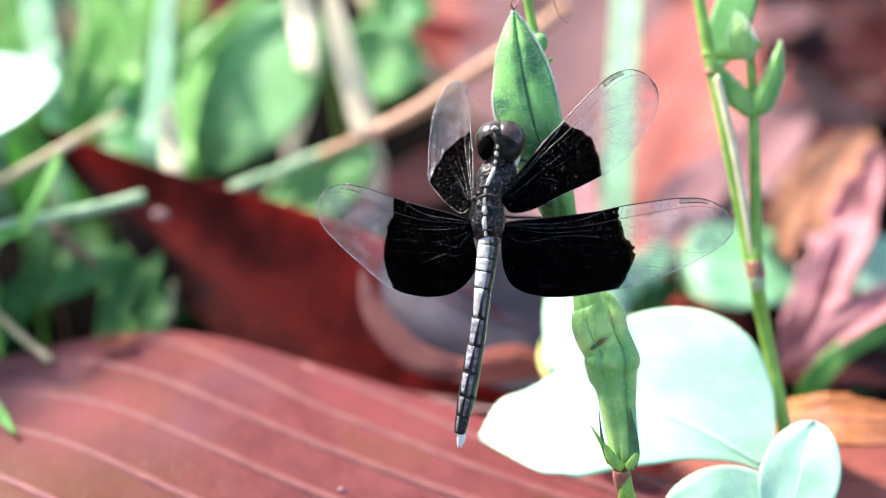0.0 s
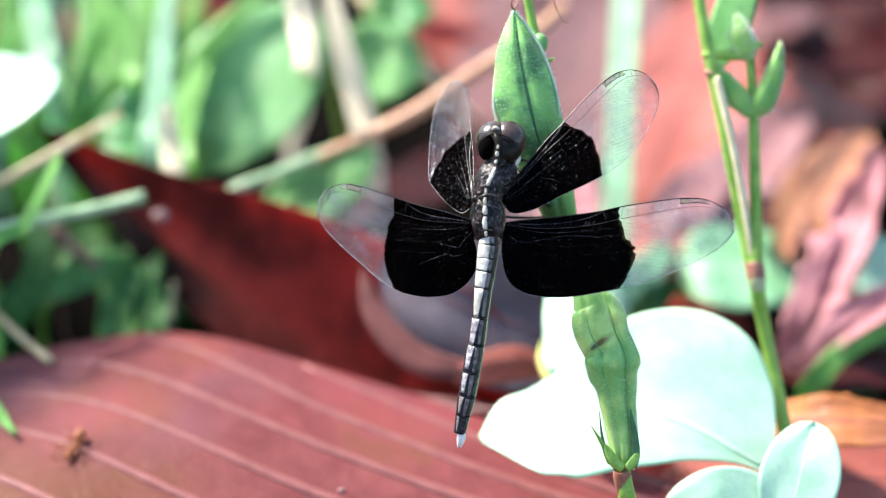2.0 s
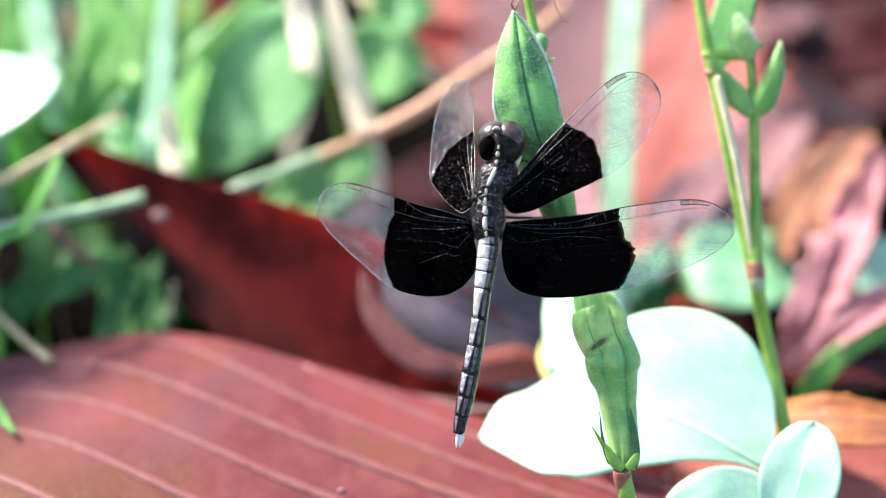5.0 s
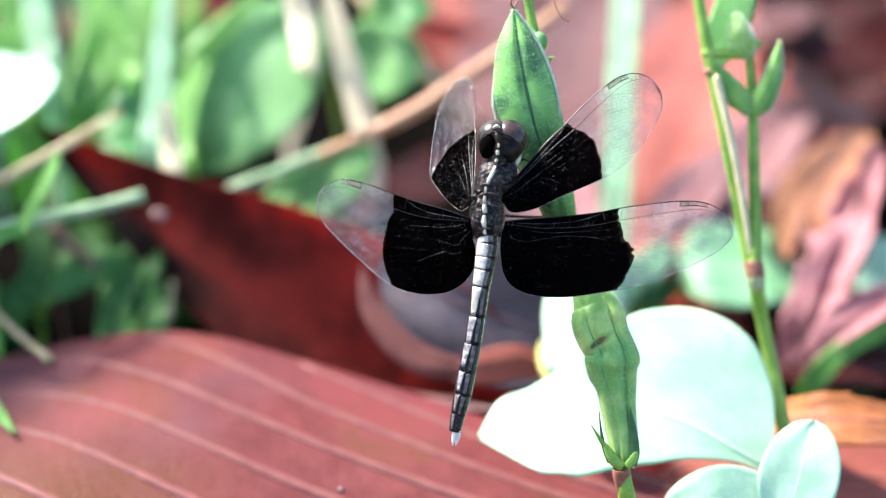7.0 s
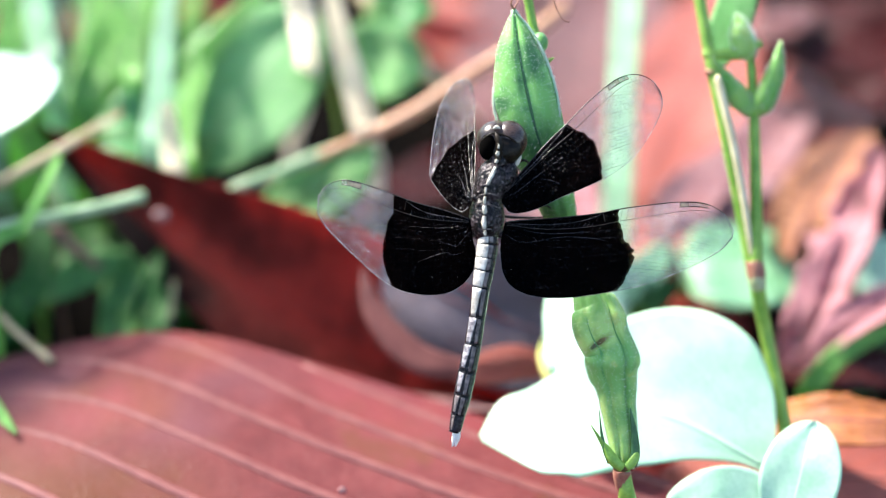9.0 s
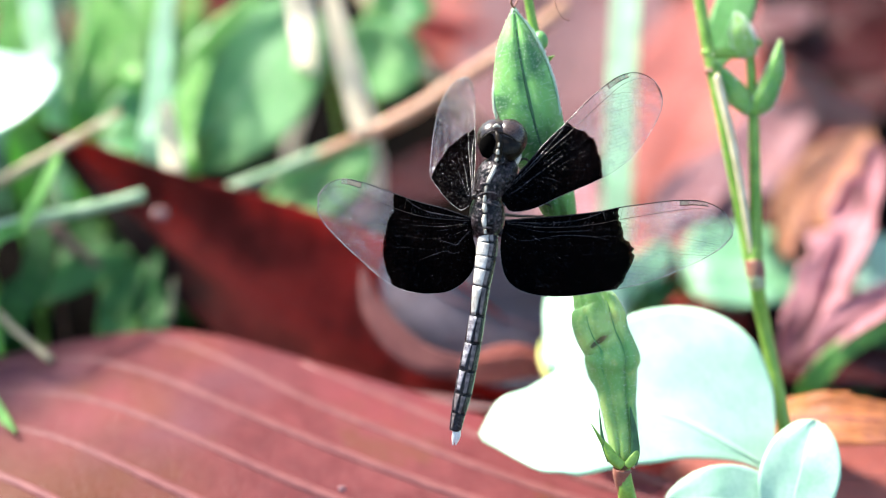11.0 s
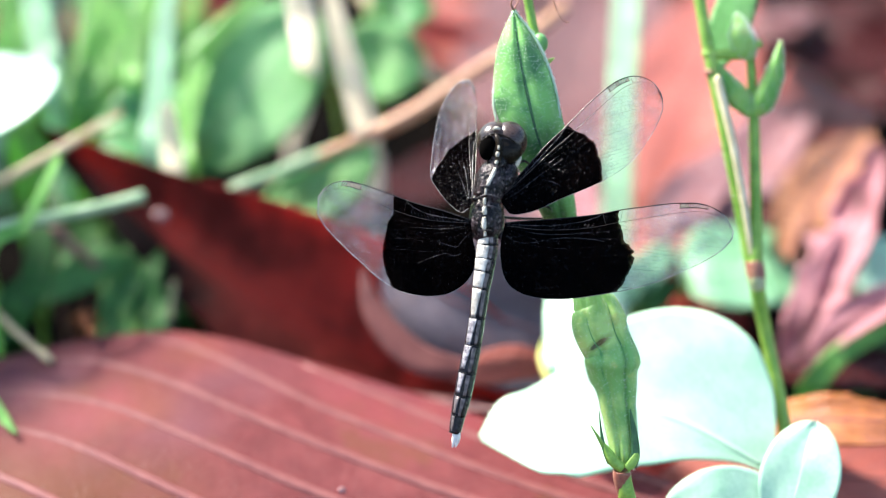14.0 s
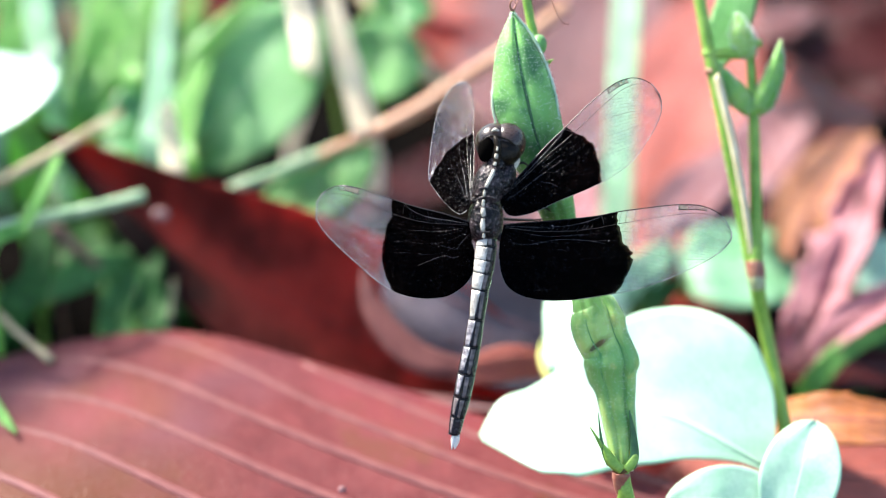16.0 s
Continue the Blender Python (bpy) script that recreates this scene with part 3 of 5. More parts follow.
# the pink curled leaf standing on edge among the litter
fallen_leaf(PINK, "pink curled dead leaf standing on its edge", spots((1395, 655, 44), (1440, 560, 44), (1500, 420, 48), (1560, 260, 54)), 3.3,
            (-0.5, -0.8, 0.4), q=0.5, cup=0.55, wave=1.6, ripple=6.0, frill=0.5, nu=40, nv=14, thick=0.3, seed=21, rib=RIB)
fallen_leaf(PINK, "folded pink dead leaf lobe on the soil", spots((1436, 655, 38), (1480, 590, 38.5), (1550, 545, 39.5), (1640, 500, 41)), 2.2,
            (-0.4, -0.6, 0.7), q=0.5, cup=0.5, wave=0.6, nu=36, nv=14, thick=0.3, seed=24, rib=RIB)

fallen_leaf(PINK, "pale pink leaf scrap behind a pod", spots((1008, 440, 50), (1020, 395, 50), (1032, 345, 51), (1042, 300, 52)), 1.7, (-0.4, -0.5, 0.75), q=0.5, cup=0.1, wave=0.2, nu=24, nv=10, thick=0.2, seed=41, rib=RIB, rib_r=0.1)

for name, label, u, v, d, r in (("petal_scrap", "tiny pale scrap on the oxblood leaf", 285, 382, 42.5, 0.9), ("petal_scrap", "tiny white crumb on the russet leaf", 605, 868, 13.5, 0.42)):
    bm = ball(spot(u, v, d), RGT * r * MM, UPW * r * 0.8 * MM, FWD * r * 0.5 * MM, u=12, v=8)
    for vert in bm.verts:
        vert.co += Vector((noise.noise(vert.co * 900), noise.noise(vert.co * 900 + Vector((5, 0, 0))), 0)) * (0.3 * r * MM)
    tagged(part(name, bm, MAUVE), label, "debris")

# the loose litter below everything
rng = random.Random(7)


def build_litter():
    for i in range(46):
        x, y = rng.uniform(-0.10, 0.12), rng.uniform(-0.03, 0.27)
        green = x < -0.012
        if green and (y < 0.04 or -0.062 < x < -0.034 and y < 0.07):
            continue
        m = rng.choice((SHADEGREEN, SHADEGREEN, OXBLOOD) if green else (OXBLOOD, SALMON, MAUVE, OXBLOOD))
        a, ln = rng.uniform(0, 6.28), rng.uniform(0.012, 0.026)
        d = Vector((math.cos(a), math.sin(a), 0)) * ln
        c = Vector((x, y, 0.0015 + 0.002 * rng.random()))
        mid = [c - d, c - d * 0.3 + Vector((0, 0, 0.002 * rng.random())), c + d * 0.4 + Vector((0, 0, 0.003 * rng.random())), c + d]
        fallen_leaf(m, "crumpled dead leaf in shaded litter" if m is not SHADEGREEN else "low green leaf pressed to the soil", mid, ln * 400, (0.2 * math.sin(a * 3), 0.1, 1), q=0.7, cup=0.1, wave=1.5,
                    nu=20, nv=8, thick=0.2, seed=i * 1.9, frill=0.15, rib=DARKRIB, rib_r=0.15)


build_litter()


# ---------------------------------------------------------------- grass, straws and weeds
def grass_blade(material, label, mid, width, up=(0, -0.8, 0.6), q=0.35, p=0.8, cup=0.15):
    foot = grounded(Vector(mid[0]))
    mid = [foot] + list(mid) if (Vector(mid[0]) - foot).length > 0.002 else list(mid)
    base = thing("grass_blade", foot, label, "grass", "grass blades")
    surf = []
    part("blade", blade(mid, width, up, p=p, q=q, cup=cup, wave=0.3, nu=30, nv=6, thick=0.12, stub=0.12, surface=surf), material, base)
    part("midrib", tube([surf[0](0.03 + 0.94 * i / 10, 0.0) for i in range(11)], (width * 0.12, width * 0.1, width * 0.04), 24, 5), material, base)


def straw(material, label, pts, r, foot=None, name="dry_straw", category="straw"):
    pts = [on(*foot, 0) if foot else grounded(Vector(pts[0]))] + list(pts)
    pts = [Vector(p) + Vector((noise.noise(Vector(p) * 300), 0, noise.noise(Vector(p) * 300 + Vector((7, 3, 1))))) * (0.35 * MM) for p in pts]
    r = [x * (1 + 0.22 * noise.noise(Vector((i * 0.83, len(label) * 0.31, x)))) for i, x in enumerate(np.repeat(r, 2))]
    base = thing(name, Vector(pts[0]), label, category, "dry straws")
    part("stalk", tube(pts, r, 24, 8), material, base)
    a, b = Vector(pts[-2]), Vector(pts[-1])
    part("joint", tube([a.lerp(b, 0.1), a.lerp(b, 0.14), a.lerp(b, 0.18)], (r[-2], r[-2] * 1.16, r[-2]), 6, 8), material, base)


def weed_leaf(material, label, mid, width, up=(0, -0.6, 0.8), foot=None, **shape):
    root = grounded(Vector(foot if foot is not None else mid[0]))
    base = thing("weed", root, label, "plant", "low weeds")
    start = Vector(mid[0])
    part("petiole", tube([root, (root * 0.4 + start * 0.6) + Vector((0.0006, 0.0004, 0)), start, Vector(mid[1])], (0.45, 0.4, 0.35, 0.15), 16, 6), STEM, base)
    b = part("leaf", blade(mid, width, up, **{"q": 0.6, "wave": 0.8, "cup": 0.1, "nu": 36, "nv": 14, **shape}), material, base)
    return b


weed_leaf(SOFT, "broad glossy green leaf among grass", spots((345, 300, 58), (400, 200, 58), (470, 110, 59), (545, 10, 62)), 8.2, (0.06, -0.70, 0.70), q=0.55, cup=0.16)
weed_leaf(FRESH, "soft green leaf behind dead litter", spots((450, 385, 50), (540, 345, 50), (610, 300, 50), (662, 258, 51)), 3.7, (0, -0.7, 0.6))
weed_leaf(FRESH, "rounded bright green leaf in grass", spots((590, 130, 61), (640, 115, 61), (700, 105, 61), (755, 110, 63)), 5.2, (0.1, -0.7, 0.7))
weed_leaf(GREEN, "small green leaf among tall grass", spots((650, 30, 66), (700, 15, 66), (770, 10, 67)), 3.6)
weed_leaf(PALE, "sunlit pale leaf at the grass edge", spots((-120, 230, 44), (-40, 190, 44), (30, 150, 44), (95, 120, 46)), 5.6, (-0.2, -0.5, 0.9), wave=0.2)
weed_leaf(TEAL, "teal green leaf in shade", spots((190, 640, 46), (215, 560, 48), (240, 480, 50), (262, 420, 53)), 3.0, (0.2, -0.8, 0.5))
weed_leaf(TEAL, "teal green drooping leaf in shade", spots((262, 640, 45), (270, 560, 46), (282, 490, 49), (285, 430, 52)), 2.7, (-0.2, -0.8, 0.5))
weed_leaf(SHADEGREEN, "shade-toned green leaf behind a grey straw", spots((60, 470, 57), (120, 430, 57), (200, 400, 59), (270, 390, 62)), 4.5)
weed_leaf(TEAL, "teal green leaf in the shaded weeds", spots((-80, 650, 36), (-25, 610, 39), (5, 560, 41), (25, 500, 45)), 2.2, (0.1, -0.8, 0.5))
weed_leaf(SHADEGREEN, "shade-toned green leaf deep in grass", spots((130, 330, 67), (160, 290, 67), (230, 250, 69), (300, 240, 50)), 4.6)
weed_leaf(GREEN, "mid-green leaf above the oxblood leaf", spots((160, 250, 51), (230, 230, 51), (300, 210, 53), (380, 190, 55)), 5.0)
weed_leaf(TEAL, "narrow teal leaf over a dark gap", spots((60, 535, 46), (115, 500, 46), (170, 472, 47), (235, 452, 49)), 2.0, (0.1, -0.8, 0.5))
weed_leaf(MILK, "broad green leaf behind the slender stem", spots((1212, 508, 53), (1268, 482, 53), (1345, 472, 55), (1435, 485, 57)), 6.6, (-0.3, -0.4, 0.85), q=0.5)
weed_leaf(PALE, "pale green leaf at the litter edge", spots((1500, 500, 58), (1545, 470, 58), (1620, 440, 60)), 3.4, (0.1, -0.6, 0.8))
pale_weed = weed_leaf(PALE, "light green leaf with a yellowed edge", spots((1010, 705, 19), (1006, 640, 21), (998, 575, 24), (985, 500, 29)), 2.45, (-0.45, -0.5, 0.74), q=0.4)
part("yellow_edge", tube(spots((958, 600, 21.5), (955, 625, 20.8), (961, 652, 20), (972, 675, 19.4), (985, 688, 19)), (0.05, 0.3, 0.42, 0.36, 0.05), 20, 8, flat=0.4, face=FWD), YELLOWED, pale_weed.parent, "yellowed leaf edge")
weed_leaf(FRESH, "small green leaf behind the abdomen", spots((925, 640, 44), (920, 600, 44), (915, 560, 46), (912, 520, 48)), 1.7, (0, -0.8, 0.6))
weed_leaf(MILK, "milky green leaf on pink litter", spots((1050, 560, 50), (1095, 515, 51), (1145, 475, 52), (1190, 430, 54)), 2.3, (-0.1, -0.7, 0.7))
weed_leaf(PALE, "pale mint leaf behind a seed pod", spots((930, 590, 36), (990, 570, 36), (1060, 545, 37), (1110, 530, 38)), 2.6, (0, -0.8, 0.6))

# leaves with shade in their green, put into the dark gaps
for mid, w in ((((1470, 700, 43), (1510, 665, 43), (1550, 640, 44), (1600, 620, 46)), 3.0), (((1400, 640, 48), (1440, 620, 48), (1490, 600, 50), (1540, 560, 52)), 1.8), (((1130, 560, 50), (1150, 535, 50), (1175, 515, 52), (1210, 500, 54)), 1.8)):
    weed_leaf(SHADEGREEN, "shade-toned green leaf in a shaded gap", spots(*mid), w, (0.1, -0.8, 0.55), nu=24, nv=10)
G = "fresh green grass blade arching over the litter"
for mid, w, m in (
        (((235, 215, 58), (300, 150, 57), (375, 75, 57), (470, -30, 58)), 1.5, GRASS),
        (((274, 300, 46), (280, 200, 46), (290, 80, 47), (302, -60, 48)), 1.9, MINT),
        (((245, 190, 54), (228, 110, 55), (212, 20, 57), (200, -80, 58)), 1.2, GRASS),
        (((40, 260, 49), (25, 160, 50), (15, 60, 51), (30, -60, 53)), 1.8, GRASS),
        (((95, 160, 54), (75, 80, 55), (60, 0, 57), (40, -70, 58)), 2.0, MINT),
        (((150, 230, 55), (165, 120, 58), (180, 40, 59), (175, -60, 61)), 2.0, GRASS),
        (((330, 330, 50), (320, 250, 51), (345, 150, 55), (400, 20, 61)), 1.6, GRASS),
        (((-20, 470, 26), (40, 400, 28), (80, 330, 30), (105, 270, 34)), 0.7, GRASS),
        (((1428, 700, 37), (1456, 658, 36.5), (1500, 618, 37), (1610, 562, 40)), 1.3, GRASS),
        (((330, 560, 52), (300, 480, 54), (250, 400, 56), (190, 330, 60)), 1.6, SHADEGREEN),
        (((20, 560, 36), (60, 500, 38), (70, 430, 40), (40, 360, 42)), 1.8, SHADEGREEN)):
    grass_blade(m, G if m is GRASS else "shade-toned green blade" if m is SHADEGREEN else "pale minty grass blade standing upright", spots(*mid), w,
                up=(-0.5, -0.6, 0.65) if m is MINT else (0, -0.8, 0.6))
for k in range(15):
    u = rng.uniform(-40, 330)
    v0, d0 = rng.uniform(100, 300), rng.uniform(75, 100)
    du = rng.uniform(-120, 120)
    grass_blade(rng.choice((GRASS, GRASS, GREEN, MINT)), "blurred green grass blade deep in the sward",
                spots((u, v0, d0), (u + du * 0.2, v0 - 110, d0 + 2), (u + du * 0.6, v0 - 230, d0 + 6), (u + du, v0 - 380, d0 + 12)), rng.uniform(0.9, 2.4))
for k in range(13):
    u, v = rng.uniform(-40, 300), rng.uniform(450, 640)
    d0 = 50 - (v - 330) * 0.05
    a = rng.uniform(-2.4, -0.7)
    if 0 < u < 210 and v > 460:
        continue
    weed_leaf(SHADEGREEN, "shaded green weed leaf under the straw", spots((u, v, d0), (u + 35 * math.cos(a), v + 35 * math.sin(a), d0), (u + 100 * math.cos(a), v + 100 * math.sin(a), d0 + 1),
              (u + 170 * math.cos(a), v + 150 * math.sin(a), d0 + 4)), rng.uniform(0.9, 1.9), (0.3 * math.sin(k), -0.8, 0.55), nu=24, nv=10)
grass_blade(MINT, "wide pale green grass blade standing upright", spots((1086, 560, 56), (1089, 430, 57), (1096, 300, 58), (1104, 120, 60), (1112, -80, 64)), 1.95, (-0.45, -0.62, 0.64), q=0.1, p=1.0)
# unseen blades added towards the sun to shade the russet leaf and the soil
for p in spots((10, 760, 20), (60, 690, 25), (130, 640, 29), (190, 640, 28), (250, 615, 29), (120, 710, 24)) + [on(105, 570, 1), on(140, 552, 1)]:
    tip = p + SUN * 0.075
    grass_blade(GREEN, "unseen grass blade added to shade the litter", [grounded(tip, tip.z * k) for k in (0.05, 0.35, 0.7, 1.0)], 4.6, SUN, q=0.2)
grass_blade(GRASS, "bright green grass tip", spots((-200, 590, 38), (-100, 645, 31), (-24, 706, 24.6), (28, 768, 19.4)), 1.15, (-0.3, -0.6, 0.75), q=0.6)

straw(STRAW, "pale dry straw lying across grass", spots((-200, 420, 38), (-30, 338, 38), (60, 290, 38), (140, 245, 40), (215, 200, 42)), (0.5, 0.5, 0.55, 0.55, 0.5, 0.4))
straw(SAGE, "cut grey-green straw with a broken end", spots((-300, 470, 37), (-150, 440, 36), (0, 405, 35), (130, 376, 35), (258, 346, 36)), (0.62, 0.62, 0.68, 0.68, 0.74, 0.7))
straw(STRAW, "thin pale straw touching the russet leaf", spots((-140, 420, 42), (-40, 520, 35.5), (0, 562, 33), (45, 600, 30.6), (88, 640, 28.3)), (0.4, 0.4, 0.42, 0.42, 0.42, 0.46))
grass_blade(BLEACHED, "bleached dry blade standing in grass", spots((316, 350, 47), (309, 306, 44), (301, 250, 42), (293, 182, 42)), 1.3, (-0.15, -1.0, 0.3), q=0.2)
grass_blade(BLEACHED, "white bleached dry blade standing in the grass", spots((515, 260, 82), (536, 175, 74), (544, 112, 54), (538, 60, 43), (528, 0, 41), (518, -80, 41), (500, -200, 42)), 1.6, (-0.15, -1.0, 0.3), p=1.6)
grass_blade(BLEACHED, "pale tan dry blade leaning in the grass", spots((660, 275, 60), (651, 240, 54), (629, 160, 51), (603, 70, 51), (575, -50, 53)), 1.7, (-0.4, -0.8, 0.4), q=0.3)
straw(STRAW, "thin pinkish dry stalk in the grass", spots((770, 150, 66), (720, 90, 67), (660, 20, 70), (610, -50, 73)), (0.9, 1.0, 1.0, 0.9, 0.8), foot=(860, 240))
straw(SAGE, "long dry grass stem across the litter, grey-green at its foot", spots((350, 372, 49), (410, 336, 45), (480, 310, 45), (545, 282, 46), (600, 262, 46)), (0.5, 0.6, 0.7, 0.75, 0.7, 0.6), foot=(300, 450))
straw(TWIG, "orange-brown dry twig across the litter", spots((560, 280, 47), (650, 240, 46), (740, 195, 46), (820, 145, 47), (930, 70, 49), (1000, 10, 52)), (0.5, 0.6, 0.85, 0.9, 0.9, 0.85, 0.8), foot=(480, 340))
straw(DUNSTRAW, "brown straw scrap in shaded weeds", spots((92, 416, 47), (132, 443, 46), (176, 472, 45)), (0.2, 0.75, 0.8, 0.5))
straw(DULLSTALK, "thin dull dry stalk beside the dark leaf", spots((300, 585, 40), (305, 545, 41), (309, 498, 42)), (0.35, 0.4, 0.42, 0.35))


# ---------------------------------------------------------------- the plant with the seed pods
def pod(pts, half, deep, seam=0.0, lumps=0.0, seed=0.0, n=60, sides=40, where=0.05, second=0.0, groove=None):
    """A flattened pod: half-widths and half-depths in mm along its axis, a seam pressed into the face, soft lumps."""
    line = [Vector(p) for p in spline(pts, n)]
    wid = [max(float(r[0]), 0.05) for r in spline([(r,) for r in half], n)]
    dep = [max(float(r[0]), 0.05) for r in spline([(r,) for r in deep], n)]
    bm, rings = bmesh.new(), []
    for i, c in enumerate(line):
        t = (line[min(i + 1, n)] - line[max(i - 1, 0)]).normalized()
        a = t.cross(-FWD).normalized()
        b = a.cross(t)
        ring = []
        for k in range(sides):
            w = 2 * math.pi * k / sides
            s = 1 + lumps * noise.noise(Vector((i / n * 7, math.cos(w) + seed, math.sin(w))))
            press = seam * math.exp(-((math.cos(w) - where) / 0.13) ** 2) if math.sin(w) > 0 else 0
            press += second * math.exp(-((math.cos(w) + 0.45) / 0.12) ** 2) if math.sin(w) > 0 else 0
            rim = 0.06 * math.exp(-(math.sin(w) / 0.22) ** 2)
            ring.append(bm.verts.new(c + a * (wid[i] * (s + rim) * math.cos(w) * MM) + b * ((dep[i] * s * math.sin(w) - press * min(1, wid[i])) * MM)))
        rings.append(ring)
    if groove is not None:
        for c in (where, -0.45, -1.0, 1.0):
            k = round(math.acos(c) / (2 * math.pi) * sides)
            groove.append([r[k].co.copy() for r in rings])
    for r, s in zip(rings, rings[1:]):
        for k in range(sides):
            bm.faces.new((r[k], r[(k + 1) % sides], s[(k + 1) % sides], s[k]))
    bm.faces.new(rings[0]), bm.faces.new(rings[-1][::-1])
    return bm


def down(ob, count, length, seed, parent, m=HAIR, r_mm=0.028, name="down", label="short white hairs"):
    """Short white hairs over a pod or bud, as one tuft."""
    r = random.Random(seed)
    bm = bmesh.new()
    base = origin(ob)
    polys = [p for p in ob.data.polygons if p.area > 0]
    weights = [p.area for p in polys]
    for p in r.choices(polys, weights, k=count):
        vs = [ob.data.vertices[i].co for i in p.vertices]
        c = vs[0].lerp(vs[1], r.random()).lerp(vs[2], r.random()) + base
        n = (p.normal + Vector((r.uniform(-.5, .5), r.uniform(-.5, .5), r.uniform(-.2, .7)))).normalized()
        a = n.orthogonal().normalized() * (r_mm * MM)
        b = n.cross(a).normalized() * (r_mm * MM)
        tip = bm.verts.new(c + n * (length * MM * r.uniform(0.6, 1.2)))
        q = [bm.verts.new(c + o) for o in (a, -0.5 * a + b, -0.5 * a - b)]
        for i in range(3):
            bm.faces.new((q[i], q[(i + 1) % 3], tip))
    part(name, bm, m, parent, label, kind="stuff")


root_a = grounded(spot(1150, 1250, 14))
pod_plant = thing("pod_plant", root_a, "slender green plant with two downy seed pods", "plant")
part("stem", tube([root_a] + spots((1128, 1040, 8), (1112, 900, 5), (1102, 835, 4), (1078, 650, 7), (1025, 470, 8), (985, 300, 8), (955, 110, 7), (938, 20, 7), (918, -90, 6)),
                  (0.9, 0.85, 0.85, 0.7, 0.6, 0.55, 0.5, 0.45, 0.42, 0.4), 60, 10), STEM, pod_plant)
groove = []
low = part("seed_pod", pod(spots((1104, 826, 4), (1105, 810, 3.8), (1103, 783, 3.6), (1099, 750, 3.4), (1093, 717, 3.2), (1089, 683, 3), (1084, 657, 2.8), (1083, 637, 2.6), (1080, 617, 2.6), (1067, 593, 2.6),
                                 (1058, 567, 2.6), (1054, 543, 2.8), (1046, 523, 3), (1030, 470, 4)),
                           (0.9, 1.15, 1.26, 1.36, 1.5, 1.75, 2.12, 2.34, 2.14, 2.22, 2.32, 2.02, 1.6, 1.1), (0.8, 1.1, 1.2, 1.25, 1.35, 1.45, 1.6, 1.75, 1.6, 1.75, 1.8, 1.55, 1.3, 0.9), 0.7, 0.10, 3.0,
                           n=90, where=0.46, second=0.35, groove=groove), OLDPOD, pod_plant, "lumpy older green seed pod")
down(low, 2400, 0.2, 1, low, r_mm=0.012)
# tubes of darker green put the grooves' shade on the pod
part("seam", tube(groove[0][30:84:6], (0.03, 0.16, 0.20, 0.20, 0.17, 0.05), 30, 8, flat=0.4, face=FWD), SEAM, low, "seam tube with groove shade in its green")
part("seam", tube(groove[1][34:80:6], (0.03, 0.10, 0.12, 0.12, 0.10, 0.02), 30, 8, flat=0.4, face=FWD), SEAM, low, "seam tube with groove shade in its green")
for line in groove[2:]:
    edge = part("margin", tube(line[4:88:6], (0.03, 0.07, 0.07, 0.07, 0.07, 0.03), 40, 6), FUZZY, low, "pale downy margin")
    down(edge, 500, 0.22, 19, edge, r_mm=0.013)
up_pod = part("seed_pod", pod(spots((1005, 440, 7), (988, 370, 6), (957, 270, 4.5), (932, 180, 4), (916, 90, 4), (909, 14, 4)),
                              (0.9, 1.55, 2.35, 2.7, 1.9, 0.12), (0.8, 1.2, 1.6, 1.75, 1.3, 0.1), 0.40, 0.06, 9.0), POD, pod_plant, "plump downy green seed pod")
down(up_pod, 3600, 0.2, 2, up_pod, r_mm=0.014)
for side in (((908, 18, 3.8), (890, 70, 3.8), (878, 130, 3.8), (873, 178, 3.9), (879, 215, 4.0), (893, 270, 4.3)), ((911, 18, 3.6), (944, 60, 3.6), (969, 112, 3.6), (986, 170, 3.6), (991, 225, 3.8), (998, 290, 4.3))):
    edge = part("margin", tube(spots(*side), (0.05, 0.1, 0.11, 0.11, 0.09, 0.04), 40, 6), FUZZY, up_pod, "pale downy margin")
    down(edge, 700, 0.24, 17, edge, r_mm=0.014)
# dark green tube, the groove's shade put into its colour
part("seam", tube(spots((972, 300, 3.55), (950, 235, 2.92), (934, 170, 2.6), (920, 100, 2.98), (913, 55, 3.45)), (0.10, 0.17, 0.17, 0.14, 0.05), 20, 6), GROOVE, up_pod, "seam tube with groove shade in its green")
bm = tube(spots((909, 16, 4), (904, 6, 3.6), (908, -4, 3.4), (915, 2, 3.2)), (0.14, 0.09, 0.07, 0.04), 14, 5)
tube(spots((909, 16, 4), (913, 8, 4), (917, 0, 4.2), (918, -10, 4.4)), (0.12, 0.08, 0.06, 0.04), 14, 5, bm)
part("withered_style", bm, NODE, up_pod, "withered pinkish style")
part("bud", ball(spot(955, 75, 6), RGT * 0.75 * MM, UPW * 0.95 * MM, FWD * 0.7 * MM), POD, pod_plant, "small round green bud")
part("bract", tube(spots((962, 112, 6), (972, 106, 5.6), (981, 101, 5.2)), (0.3, 0.22, 0.03), 8, 6), STEM, pod_plant)
part("tendril", tube(spots((968, -40, 5), (978, -5, 5), (988, 22, 5), (998, 36, 5), (1008, 38, 5)), (0.07, 0.06, 0.05, 0.05, 0.10), 20, 5), NODE, pod_plant, "thin curled brown tendril")
